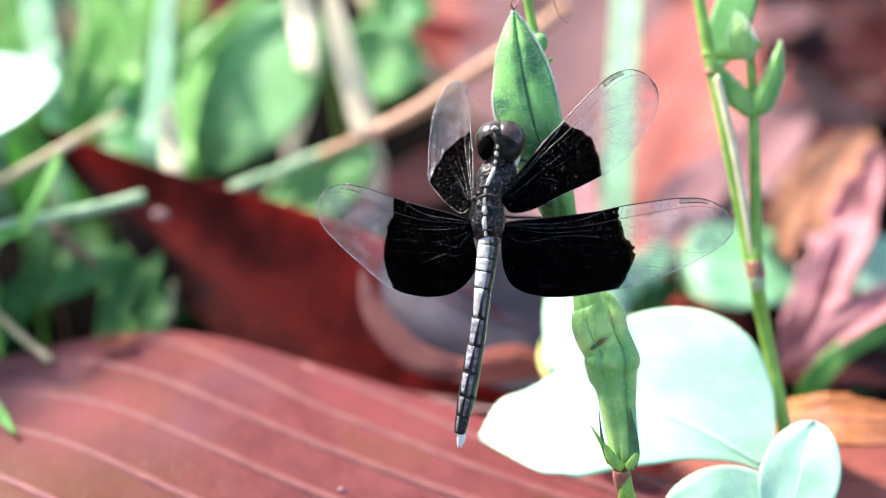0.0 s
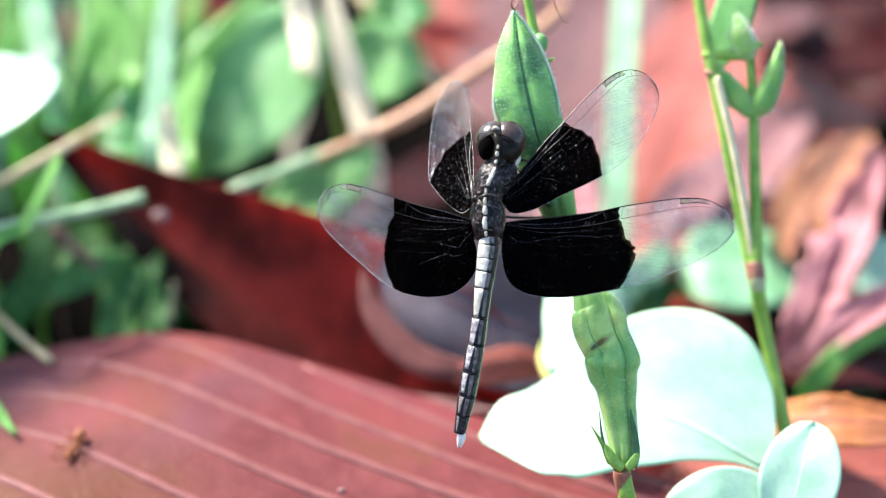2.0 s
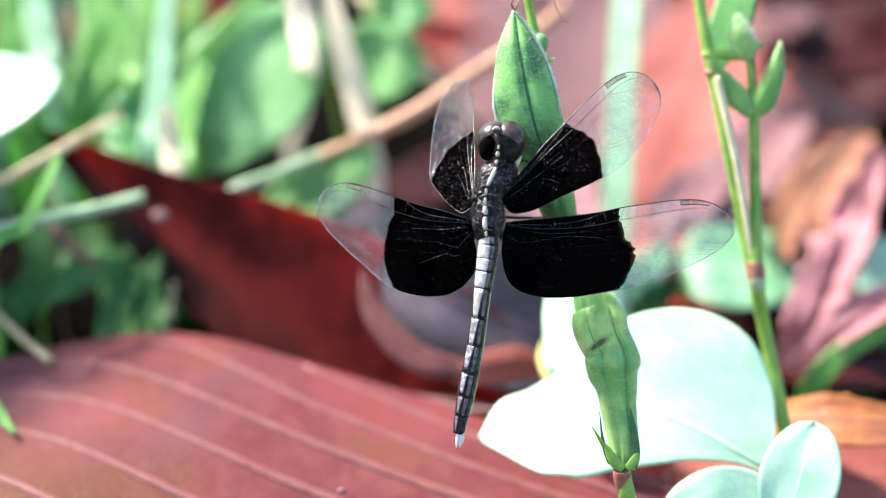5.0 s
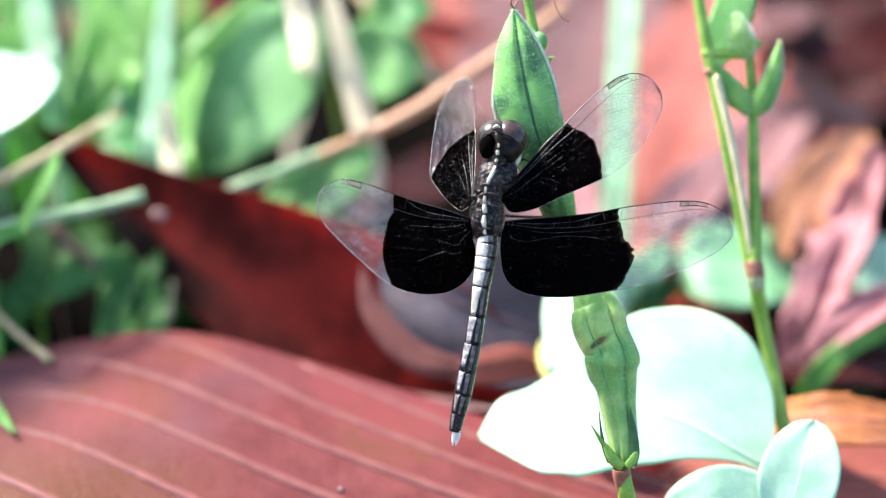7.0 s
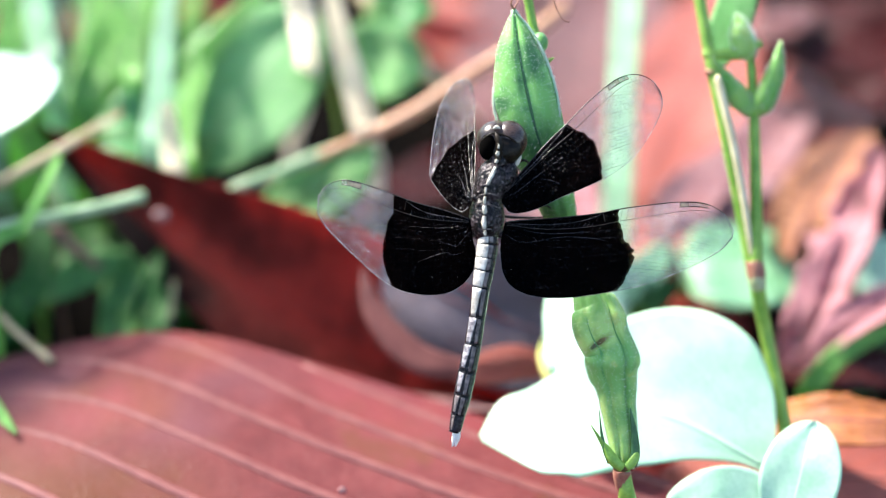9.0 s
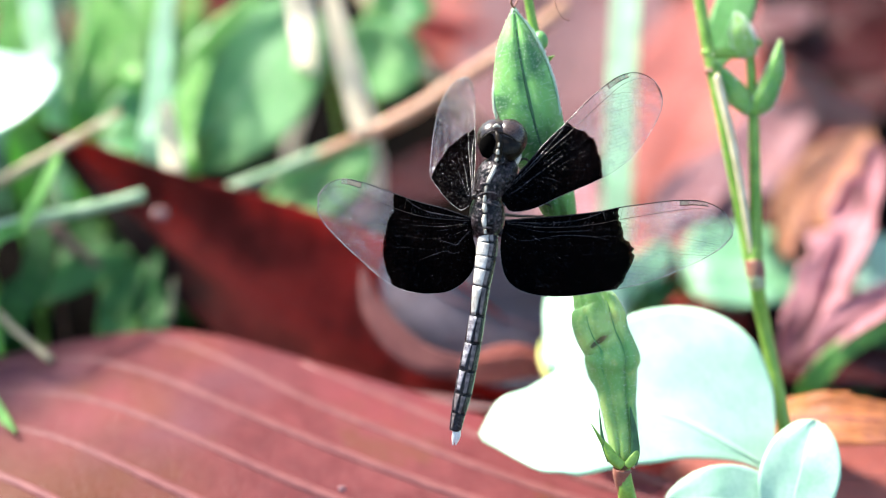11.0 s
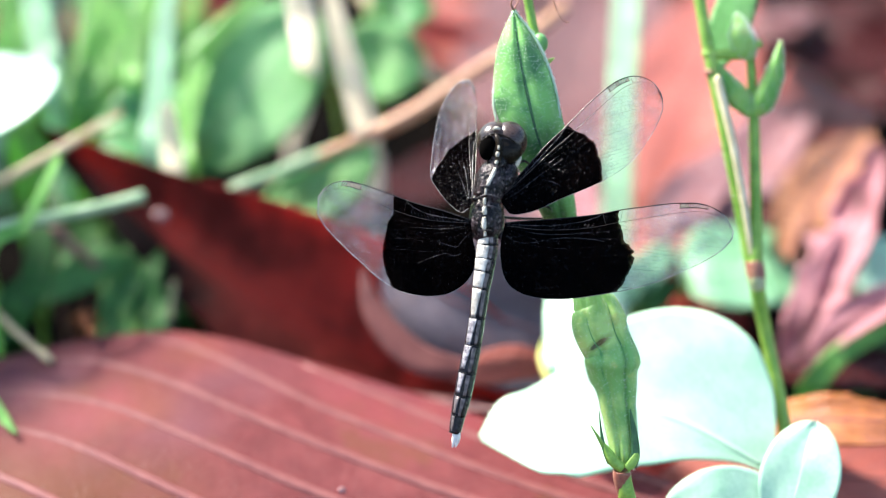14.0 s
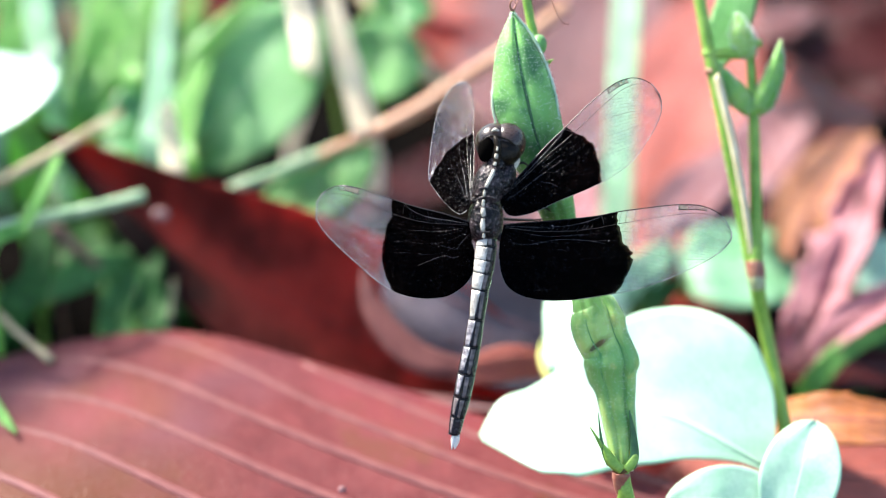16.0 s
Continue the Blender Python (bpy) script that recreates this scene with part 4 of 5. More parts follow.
for run, r, m in ((((1082, 818, 2.4), (1076, 802, 2.2), (1060, 775, 1.8), (1045, 751, 1.5)), (0.34, 0.30, 0.16, 0.03), STEM), (((1080, 818, 2.2), (1070, 795, 2.0), (1064, 765, 1.9), (1060, 725, 1.9)), (0.3, 0.22, 0.12, 0.03), GROOVE),
                  (((1102, 828, 1.9), (1086, 815, 1.8), (1075, 796, 1.8), (1069, 782, 1.9)), (0.42, 0.5, 0.34, 0.05), STEM), (((1118, 824, 2.4), (1124, 800, 2.2), (1121, 760, 2.0), (1115, 722, 1.8)), (0.45, 0.42, 0.28, 0.04), GROOVE),
                  (((1108, 828, 1.9), (1118, 818, 1.9), (1125, 806, 2.0), (1127, 795, 2.2)), (0.35, 0.42, 0.3, 0.05), STEM)):
    part("sepal", tube(spots(*run), r, 14, 8, flat=0.45, face=FWD), m, pod_plant, "narrow pointed sepal")
part("node", tube(spots((1101, 832, 3.6), (1099, 846, 3.8), (1106, 880, 4.4)), (0.85, 0.72, 0.6), 10, 12), NODE, pod_plant, "brownish stem node")
part("scar", ball(spot(1099, 829, 2.5), RGT * 0.75 * MM, UPW * 0.34 * MM, FWD * 0.4 * MM, u=12, v=8), SCAR, low, "dark brown scar at its base")

# ---------------------------------------------------------------- the slender stem with small buds
root_b = grounded(spot(1440, 950, 26))
bud_plant = thing("bud_plant", root_b, "slender green stem with small pointed buds", "plant")
part("stem", tube([root_b] + spots((1398, 800, 16), (1378, 700, 17), (1355, 590, 17), (1338, 490, 15), (1337, 350, 15), (1333, 190, 15), (1326, 100, 15)),
                  (0.8, 0.72, 0.68, 0.66, 0.72, 0.58, 0.5, 0.35), 50, 10), STEM, bud_plant)
part("node", tube(spots((1340, 500, 15), (1337, 482, 15), (1334, 462, 15)), (0.8, 0.92, 0.85), 10, 12), NODE, bud_plant, "reddish swollen node")
branch = part("branch", tube(spots((1330, 470, 15.4), (1312, 380, 15), (1290, 270, 14.6), (1266, 150, 14.4), (1250, 70, 14.4), (1228, -60, 14.4)), (0.7, 0.62, 0.6, 0.62, 0.6, 0.55), 40, 10), STEM, bud_plant)
part("dry_sheath", tube(spots((1330, 455, 14.6), (1318, 370, 14.2), (1298, 260, 13.8), (1272, 150, 13.7), (1266, 136, 13.7)), (0.2, 0.34, 0.38, 0.42, 0.2), 30, 8), CREAM, branch, "cream dry sheath along the branch")
down(branch, 500, 0.3, 12, branch, r_mm=0.014)
part("joint", ball(spot(1254, 96, 14.4), RGT * 0.7 * MM, UPW * 0.55 * MM, FWD * 0.65 * MM, u=12, v=8), STEM, branch)
part("joint", ball(spot(1258, 128, 14.4), RGT * 0.68 * MM, UPW * 0.4 * MM, FWD * 0.65 * MM, u=12, v=8), NODE, branch)
part("leaf", blade(spots((1262, 120, 15), (1285, 60, 16), (1305, 0, 17), (1325, -80, 18)), 2.0, (-0.2, -0.9, 0.3), q=0.4, nu=24, nv=10), TEAL, bud_plant, "folded green leaf")
B = "small pointed green bud"
bud = part("bud", pod(spots((1333, 200, 15), (1352, 178, 14.6), (1372, 125, 14.2), (1382, 72, 14)), (0.6, 1.05, 0.8, 0.08), (0.6, 0.9, 0.7, 0.1), 0.1, 0.1, 4, 30, 20), BUDM, bud_plant, B)
down(bud, 700, 0.34, 3, bud, r_mm=0.022)
bud = part("bud", pod(spots((1330, 200, 15), (1308, 175, 14.8), (1288, 145, 14.6), (1264, 112, 14.6)), (0.6, 1.05, 0.8, 0.15), (0.5, 0.7, 0.6, 0.1), 0.1, 0.1, 5, 30, 20), BUDM, bud_plant, B)
down(bud, 600, 0.34, 4, bud, r_mm=0.022)
bud = part("bud", pod(spots((1325, 102, 15), (1318, 85, 14.6), (1310, 55, 14.4), (1304, 26, 14.4)), (0.5, 1.15, 0.95, 0.2), (0.5, 0.9, 0.8, 0.15), 0.1, 0.12, 6, 30, 20), BUDM, bud_plant, B)
down(bud, 800, 0.38, 5, bud, r_mm=0.022)
part("side_shoot", tube(spots((1322, 100, 15), (1300, 98, 14.6), (1275, 96, 14.4), (1256, 100, 14.4)), (0.35, 0.5, 0.55, 0.4), 14, 8), STEM, bud_plant)
part("bract", ball(spot(1342, 78, 14.6), RGT * 0.32 * MM, UPW * 0.42 * MM, FWD * 0.3 * MM, u=10, v=6), BUDM, bud_plant, "small hairy bract")
part("sheath_ring", tube(spots((1341, 512, 15.2), (1339, 498, 15), (1338, 488, 15)), (0.7, 0.84, 0.86), 8, 12), PALERING, bud_plant, "pale ring below the node")

# ---------------------------------------------------------------- the pale broad-leaved seedling
root_c = grounded(spot(1420, 1150, 14))
seedling = thing("seedling", root_c, "low seedling with broad pale sunlit leaves", "plant")
hub = spot(1402, 950, 9.5)
part("stem", tube([root_c, (root_c + hub) / 2 + Vector((0.001, 0, 0)), hub], (1.0, 0.9, 0.8), 16, 8), STEM, seedling)


def lobed(mid, up, far, near, **shape):
    """A broad uneven blade with its own half-widths on the far and the near side of the midrib."""
    nu = 60
    bm = blade(mid, 1.0, up, q=0.0001, p=1.0, nu=nu, nv=28, **shape)
    f = [max(float(x[0]), 0.05) for x in spline([(x,) for x in far], nu)]
    n = [max(float(x[0]), 0.05) for x in spline([(x,) for x in near], nu)]
    line = [Vector(x) for x in spline(mid, nu)]
    uvl = bm.loops.layers.uv.verify()
    done = set()
    for face in bm.faces:
        for l in face.loops:
            if l.vert in done:
                continue
            done.add(l.vert)
            u, v = l[uvl].uv
            i = min(int(round(u * nu)), nu)
            w = f[i] if v > 0.5 else n[i]
            off = l.vert.co - line[i]
            t = (line[min(i + 1, nu)] - line[max(i - 1, 0)]).normalized()
            s = t.cross(Vector(up)).normalized()
            k = off.dot(s)
            nn = s.cross(t)
            h = off.dot(nn)
            l.vert.co = line[i] + s * (k * w) + nn * (h + 0.008 * MM * w * (2 * v - 1) ** 2 * w)
    return bm


big_line = spots((1368, 836, 12), (1290, 790, 12.5), (1200, 745, 13), (1100, 715, 13.5), (1000, 715, 14), (920, 740, 14), (850, 775, 14))
big = part("leaf", lobed(big_line,
                         (-0.25, -0.45, 0.86), (0.3, 7.0, 10.6, 11.4, 9.4, 4.6, 2.7, 2.6, 0.4), (0.3, 1.1, 3.0, 5.4, 7.1, 8.0, 7.6, 5.6, 0.4), thick=0.2, wave=0.12), PALE, seedling, "broad pale leaf in full sun")
part("midrib", tube([Vector(x) for x in spline(big_line, 60)][3:27:4], (0.14, 0.12, 0.05), 20, 6), PALE, big, "pale raised midrib")
part("petiole", tube([hub, *spots((1385, 890, 10), (1368, 836, 11.8))], (0.6, 0.5, 0.42), 12, 8), PALE, seedling)
part("leaf", blade(spots((1395, 960, 7.5), (1405, 890, 7.5), (1422, 820, 8), (1442, 745, 9.5)), 3.7, (-0.2, -0.6, 0.75), p=1.15, q=0.5, wave=0.4, cup=0.12, nu=40, nv=18), PALE, seedling, "pale oval leaf")
part("leaf", blade(spots((1400, 950, 8), (1340, 905, 8), (1270, 885, 8.5), (1175, 900, 9.5)), 3.4, (-0.2, -0.6, 0.75), q=0.5, wave=0.4, cup=0.12, nu=40, nv=18), PALE, seedling, "pale oval leaf")

# ---------------------------------------------------------------- dragonfly
THX = spot(862, 350, -1)
dragonfly = thing("dragonfly", THX, "black and cream dragonfly perched on a seed pod", "insect")


def dball(name, u, v, d, a, b, c, m, turn=0.0, parent=None, label="", seg=(24, 14)):
    """An ellipsoid of half-axes a across, b along, c deep, in mm, turned about the line of sight."""
    w = radians(turn)
    ax, ay = RGT * math.cos(w) - UPW * math.sin(w), UPW * math.cos(w) + RGT * math.sin(w)
    return part(name, ball(spot(u, v, d), ax * a * MM, ay * b * MM, FWD * c * MM, u=seg[0], v=seg[1]), m, parent or dragonfly, label)


head = dball("head", 888, 250, 0.2, 1.9, 1.55, 1.2, CHITIN, 4, label="black head with a hollow back")
dball("eye", 876, 247, 0.1, 1.68, 1.72, 1.6, EYEM, 12, head, "large glossy brown eye", (32, 20))
dball("eye", 901, 247, 0.1, 1.60, 1.74, 1.6, EYEM, -10, head, "large glossy brown eye", (32, 20))
dball("rear_plate", 893, 264, -0.75, 1.55, 1.35, 1.0, FACE, -8, head, "bronze-black back of the head", (28, 18))
# rounded near-black ball in place of a shaded hollow
dball("nape", 864, 258, -0.95, 0.80, 1.22, 0.80, VOID, 12, head, "near-black ball for the shaded hollow nape", (24, 14))
part("nape_ridge", tube(spots((876, 234, -1.5), (880, 243, -1.78), (883, 256, -1.85), (882, 270, -1.7), (881, 284, -1.5)), (0.1, 0.24, 0.27, 0.3, 0.36), 20, 10), FACE, head, "bronze ridge down the nape")
part("eye_rim", tube(spots((848, 266, -0.85), (852, 250, -1.22), (861, 240, -1.45), (872, 235, -1.55), (884, 236, -1.58), (898, 241, -1.6), (911, 250, -1.45), (919, 262, -1.15), (922, 275, -0.8)),
                     (0.03, 0.06, 0.08, 0.09, 0.08, 0.08, 0.08, 0.06, 0.03), 30, 6), FACE, head, "bronze rim behind the eyes")
part("brow", tube(spots((872, 228, -1.42), (878, 224, -1.48), (885, 227, -1.5)), (0.08, 0.16, 0.08), 10, 6), MARK, head, "pale spot between the eyes")
dball("cheek", 916, 284, -0.6, 0.25, 0.62, 0.3, MARK, 24, head, "pale cheek mark", (12, 8))
dball("neck", 882, 286, -0.9, 0.85, 0.9, 0.9, SHELL, 6, label="slim black neck")
thorax = dball("thorax", 870, 325, -0.5, 1.55, 2.3, 1.8, SHELL, 10, label="dark glossy hairy thorax", seg=(40, 26))
dball("shoulder", 893, 318, -0.4, 0.95, 1.9, 1.3, SHELL, 22, label="dark grey shoulder")
dball("hind_thorax", 861, 385, -0.5, 1.58, 2.35, 1.7, SHELL, 2, label="dark segmented hind thorax", seg=(40, 26))
for run, r in ((((882, 255, -2.13), (882, 259, -2.16), (881, 262, -2.14)), 0.10), (((881, 267, -2.05), (880, 271, -2.04), (880, 275, -2.0)), 0.17), (((879, 282, -1.92), (878, 285, -1.86), (877, 288, -1.86)), 0.15),
               (((876, 295, -1.95), (872, 306, -2.15), (866, 318, -2.25), (862, 326, -2.25)), 0.18), (((859, 331, -2.3), (859, 338, -2.3), (858, 343, -2.25)), 0.11),
               (((858, 348, -2.2), (857, 355, -2.15), (857, 360, -2.12)), 0.15), (((857, 363, -2.15), (857, 371, -2.2), (858, 378, -2.2)), 0.21), (((857, 382, -2.22), (856, 393, -2.25), (857, 404, -2.2)), 0.21),
               (((858, 408, -2.1), (858, 412, -2.0), (858, 416, -1.95)), 0.13)):
    part("dorsal_stripe", tube(spots(*run), [0.7 * r] + [r] * (len(run) - 2) + [0.75 * r], 16, 8, flat=0.5, face=FWD), MARK, thorax, "cream dorsal mark")
for u, v, d, a, b in ((842, 350, -1.2, 0.45, 0.5), (840, 372, -1.2, 0.45, 0.5), (839, 396, -1.1, 0.45, 0.5), (886, 352, -1.2, 0.45, 0.5), (882, 376, -1.3, 0.42, 0.5), (881, 398, -1.1, 0.45, 0.5),
                      (836, 412, -0.9, 0.42, 0.55), (886, 414, -0.9, 0.42, 0.6), (848, 406, -1.5, 0.5, 0.45), (874, 407, -1.5, 0.5, 0.45), (848, 340, -1.9, 0.4, 0.25), (877, 343, -1.9, 0.4, 0.3), (847, 362, -1.95, 0.35, 0.3), (869, 362, -1.95, 0.35, 0.3), (847, 386, -1.95, 0.32, 0.35), (869, 388, -1.95, 0.35, 0.35)):
    dball("wing_base", u, v, d + 0.2, a * 0.8, b * 0.7, 0.32, SHELL, 0, thorax, "", (14, 8))
down(thorax, 700, 0.28, 11, thorax, FUZZ, 0.009, "fuzz", "short brown fuzz")
for run in (((842, 350, -1.55), (852, 344, -2.05), (866, 342, -2.3), (884, 347, -1.75)), ((846, 330, -1.5), (855, 326, -2.1), (872, 328, -2.2), (886, 334, -1.7)), ((840, 366, -1.5), (850, 362, -2.0), (868, 362, -2.1), (884, 368, -1.6)),
            ((840, 382, -1.5), (850, 379, -2.0), (868, 379, -2.1), (882, 384, -1.6)), ((843, 406, -1.4), (852, 405, -1.9), (866, 405, -2.0), (880, 407, -1.5)), ((894, 300, -1.35), (890, 320, -1.6), (886, 338, -1.65), (882, 350, -1.7))):
    part("suture", tube(spots(*run), (0.03, 0.05, 0.05, 0.03), 16, 6), DIM, thorax)
# abdomen: a core with ten ringed segments, cream plates and white end claws
ABD = ((416, 863, 0.85, -0.8), (432, 863, 0.98, -0.9), (456, 860, 0.96, -0.9), (478, 857, 0.90, -0.9), (507, 852, 0.82, -0.8), (560, 845, 0.75, -0.6), (608, 837, 0.81, -0.4),
       (657, 827, 0.86, -0.2), (698, 819, 0.84, 0.0), (733, 811, 0.71, 0.2), (764, 805, 0.56, 0.4))
abdomen = part("abdomen", tube([spot(u, v, d) for v, u, r, d in ABD], [r * 0.86 for _, _, r, _ in ABD], 60, 14), ABDO, dragonfly, "slim blue-black abdomen", at=spot(863, 416, -0.8))


def plate(a, b, ang, half0, half1, lift, deep=0.06):
    """A plate bent over a segment from a to b: centre angle and half-angles in degrees, proud by lift."""
    (v0, u0, r0, d0), (v1, u1, r1, d1) = a, b
    p0, p1 = spot(u0, v0, d0), spot(u1, v1, d1)
    t = (p1 - p0).normalized()
    x = (-FWD - t * t.dot(-FWD)).normalized()
    y = t.cross(x)
    y = y if y.dot(RGT) > 0 else -y
    bm, rows = bmesh.new(), []
    for i in range(9):
        s = i / 8
        r = (r0 + (r1 - r0) * s) * 0.93 * (1 + 0.03 * math.sin(math.pi * s)) + lift
        h = half0 + (half1 - half0) * s
        rows.append([[bm.verts.new(p0.lerp(p1, s) + (x * math.cos(w) + y * math.sin(w)) * ((r - k) * MM))
                      for w in (radians(ang - h + 2 * h * j / 10) for j in range(11))] for k in (0, deep)])
    for (o0, i0), (o1, i1) in zip(rows, rows[1:]):
        for j in range(10):
            bm.faces.new((o0[j], o0[j + 1], o1[j + 1], o1[j]))
            bm.faces.new((i0[j], i1[j], i1[j + 1], i0[j + 1]))
        for j in (0, 10):
            bm.faces.new((o0[j], o1[j], i1[j], i0[j]))
    for o, i in (rows[0], rows[-1]):
        for j in range(10):
            bm.faces.new((o[j], o[j + 1], i[j + 1], i[j]))
    return bm


def between(a, b, s):
    return tuple(x + (y - x) * s for x, y in zip(a, b))


for k, (a, b) in enumerate(zip(ABD, ABD[1:])):
    part("segment", plate(between(a, b, 0.02), between(a, b, 0.97), 0, 150, 150, 0.0, 0.1), ABDO, abdomen)
    wide = (40, 43, 44, 43, 38, 32, 27, 22, 17, 12)[k]
    part("dorsal_plate", plate(between(a, b, 0.03), between(a, b, 0.982 if k < 6 else 0.85), -36, wide, wide * (0.9 if k < 4 else 0.45), 0.05),
         STRIPE if k < 5 else LILAC if k < 8 else DIM, abdomen, "cream back plate" if k < 5 else "lilac-grey glittering back plate" if k < 8 else "dull taupe back plate")
    part("ring", plate(between(a, b, 0.986), between(a, b, 1.0), 0, 120, 120, 0.03), CHITIN, abdomen)
    if k < 9:
        part("side_plate", plate(between(a, b, 0.06), between(a, b, 0.94), 18 - 3 * max(0, k - 4), 14, 9, 0.02), DIM, abdomen, "dull taupe side plate")
for u0, u1 in ((805, 801), (811, 806)):
    part("claw", tube(spots((u0, 762, 0.2), (u0 - 1, 775, 0.3), (u1, 790, 0.5)), (0.2, 0.24, 0.06), 10, 8), CERCI, abdomen, "white end claw")

# legs reach round the pod behind the body
for pts in (((880, 310, 0.3), (905, 296, 0.6), (926, 283, 1.2), (945, 296, 2.8)), ((876, 330, 0.5), (910, 330, 1.6), (945, 318, 3.2), (958, 322, 3.6)), ((868, 352, 0.6), (905, 366, 2.0), (960, 362, 4.2), (978, 370, 4.9)),
            ((866, 312, 0.6), (880, 300, 2.6), (910, 296, 4.0), (922, 304, 3.4)), ((856, 335, 0.6), (880, 345, 3.2), (930, 330, 4.6), (945, 336, 4.6)), ((852, 355, 0.8), (880, 380, 3.4), (950, 385, 5.4), (968, 380, 5.6))):
    part("leg", tube(spots(*pts), (0.2, 0.16, 0.12, 0.06), 18, 6), CHITIN, dragonfly, "thin black leg")


def table(rows, s):
    """A smooth reading of a short table of pairs."""
    for (a, x), (b, y) in zip(rows, rows[1:]):
        if s <= b:
            t = (s - a) / (b - a)
            return x + (y - x) * (t * t * (3 - 2 * t) * 0.35 + t * 0.65)
    return rows[-1][1]


class Wing:
    """A wing between its front and hind margin, root to tip: ribs of bearings, depth of the root and the tip,
    how much deeper the front margin lies, and where the black ends along the span for each place f across it."""

    def __init__(self, ribs, deep, tilt, limit, nodus, seed):
        n = len(ribs) - 1
        self.lead, self.trail = [], []
        for i, (u0, v0, u1, v1) in enumerate(ribs):
            d = deep[0] + (deep[1] - deep[0]) * i / n
            k = 0.5 * tilt * math.sin(math.pi * min(i / n, 1)) ** 0.6 if 0 < i < n else 0
            self.lead.append(spot(u0, v0, d + k)), self.trail.append(spot(u1, v1, d - k))
        self.root = self.lead[0].lerp(self.trail[0], 0.6)
        self.rows = limit
        self.nodus, self.seed = nodus, seed
        self.fine = 400
        self.lead_line = [Vector(p) for p in spline(self.lead, self.fine)]
        self.trail_line = [Vector(p) for p in spline(self.trail, self.fine)]
        mid = n // 2
        self.face = (self.lead[mid] - self.trail[mid]).cross(self.lead[-1] - self.root).normalized()
        if self.face.dot(FWD) > 0:
            self.face = -self.face

    def at(self, s, f, lift=0.0):
        i = min(max(s, 0.0), 1.0) * self.fine
        k = min(int(i), self.fine - 1)
        p = self.trail_line[k].lerp(self.trail_line[k + 1], i - k).lerp(self.lead_line[k].lerp(self.lead_line[k + 1], i - k), f)
        ends = math.sin(math.pi * min(max(s, 0.0), 1.0)) ** 0.5
        pleat = 0.16 * abs((f * 5.0 + 0.25) % 1.0 - 0.5) * (0.35 + 0.65 * f) * ends * (1.3 - s)
        belly = 0.9 * f * (1 - f) * ends * (1 - 0.6 * s)
        crinkle = 0.05 * noise.noise(Vector((s * 24, f * 9, self.seed * 7.7))) * ends
        return p + self.face * ((pleat + belly + crinkle + lift) * MM)

    def limit(self, f):
        step = 0.5 * noise.noise(Vector((round(f * 26) * 0.37, self.seed * 3.3, 0))) + 0.5 * noise.noise(Vector((f * 23, self.seed * 5.1, 2)))
        return table(self.rows, f) + 0.012 * step

    def flow(self, q, s):
        """Where the long vein q stands across the wing at s: level at first, then bending to the hind margin."""
        k = max(0.0, (s - 0.42) / 0.58)
        return 0.83 * q - 0.95 * k ** 1.5


def strand(bm, a, b, r, face):
    """A fine vein between two places, three-sided."""
    t = (b - a).normalized()
    x = t.cross(face).normalized() * (r * MM)
    y = face * (r * MM)
    p = [[bm.verts.new(c + o) for o in (x, y, -x)] for c in (a, b)]
    for k in range(3):
        bm.faces.new((p[0][k], p[0][(k + 1) % 3], p[1][(k + 1) % 3], p[1][k]))


def skin(w, lo, hi, ns, nf, lift, thick=None):
    bm = bmesh.new()
    uvl = bm.loops.layers.uv.new("wing")
    tex, sheets = {}, []
    for k in ((lift,) if thick is None else (lift, lift - thick)):
        g = []
        for i in range(ns + 1):
            row = []
            for j in range(nf + 1):
                f = j / nf
                v = bm.verts.new(w.at(lo(f) + (hi(f) - lo(f)) * i / ns, f, k))
                tex[v] = (i / ns, f)
                row.append(v)
            g.append(row)
        sheets.append(g)
    for g in sheets:
        for a, b in zip(g, g[1:]):
            for j in range(nf):
                face = bm.faces.new((a[j], a[j + 1], b[j + 1], b[j]))
                for l in face.loops:
                    l[uvl].uv = tex[l.vert]
    return bm


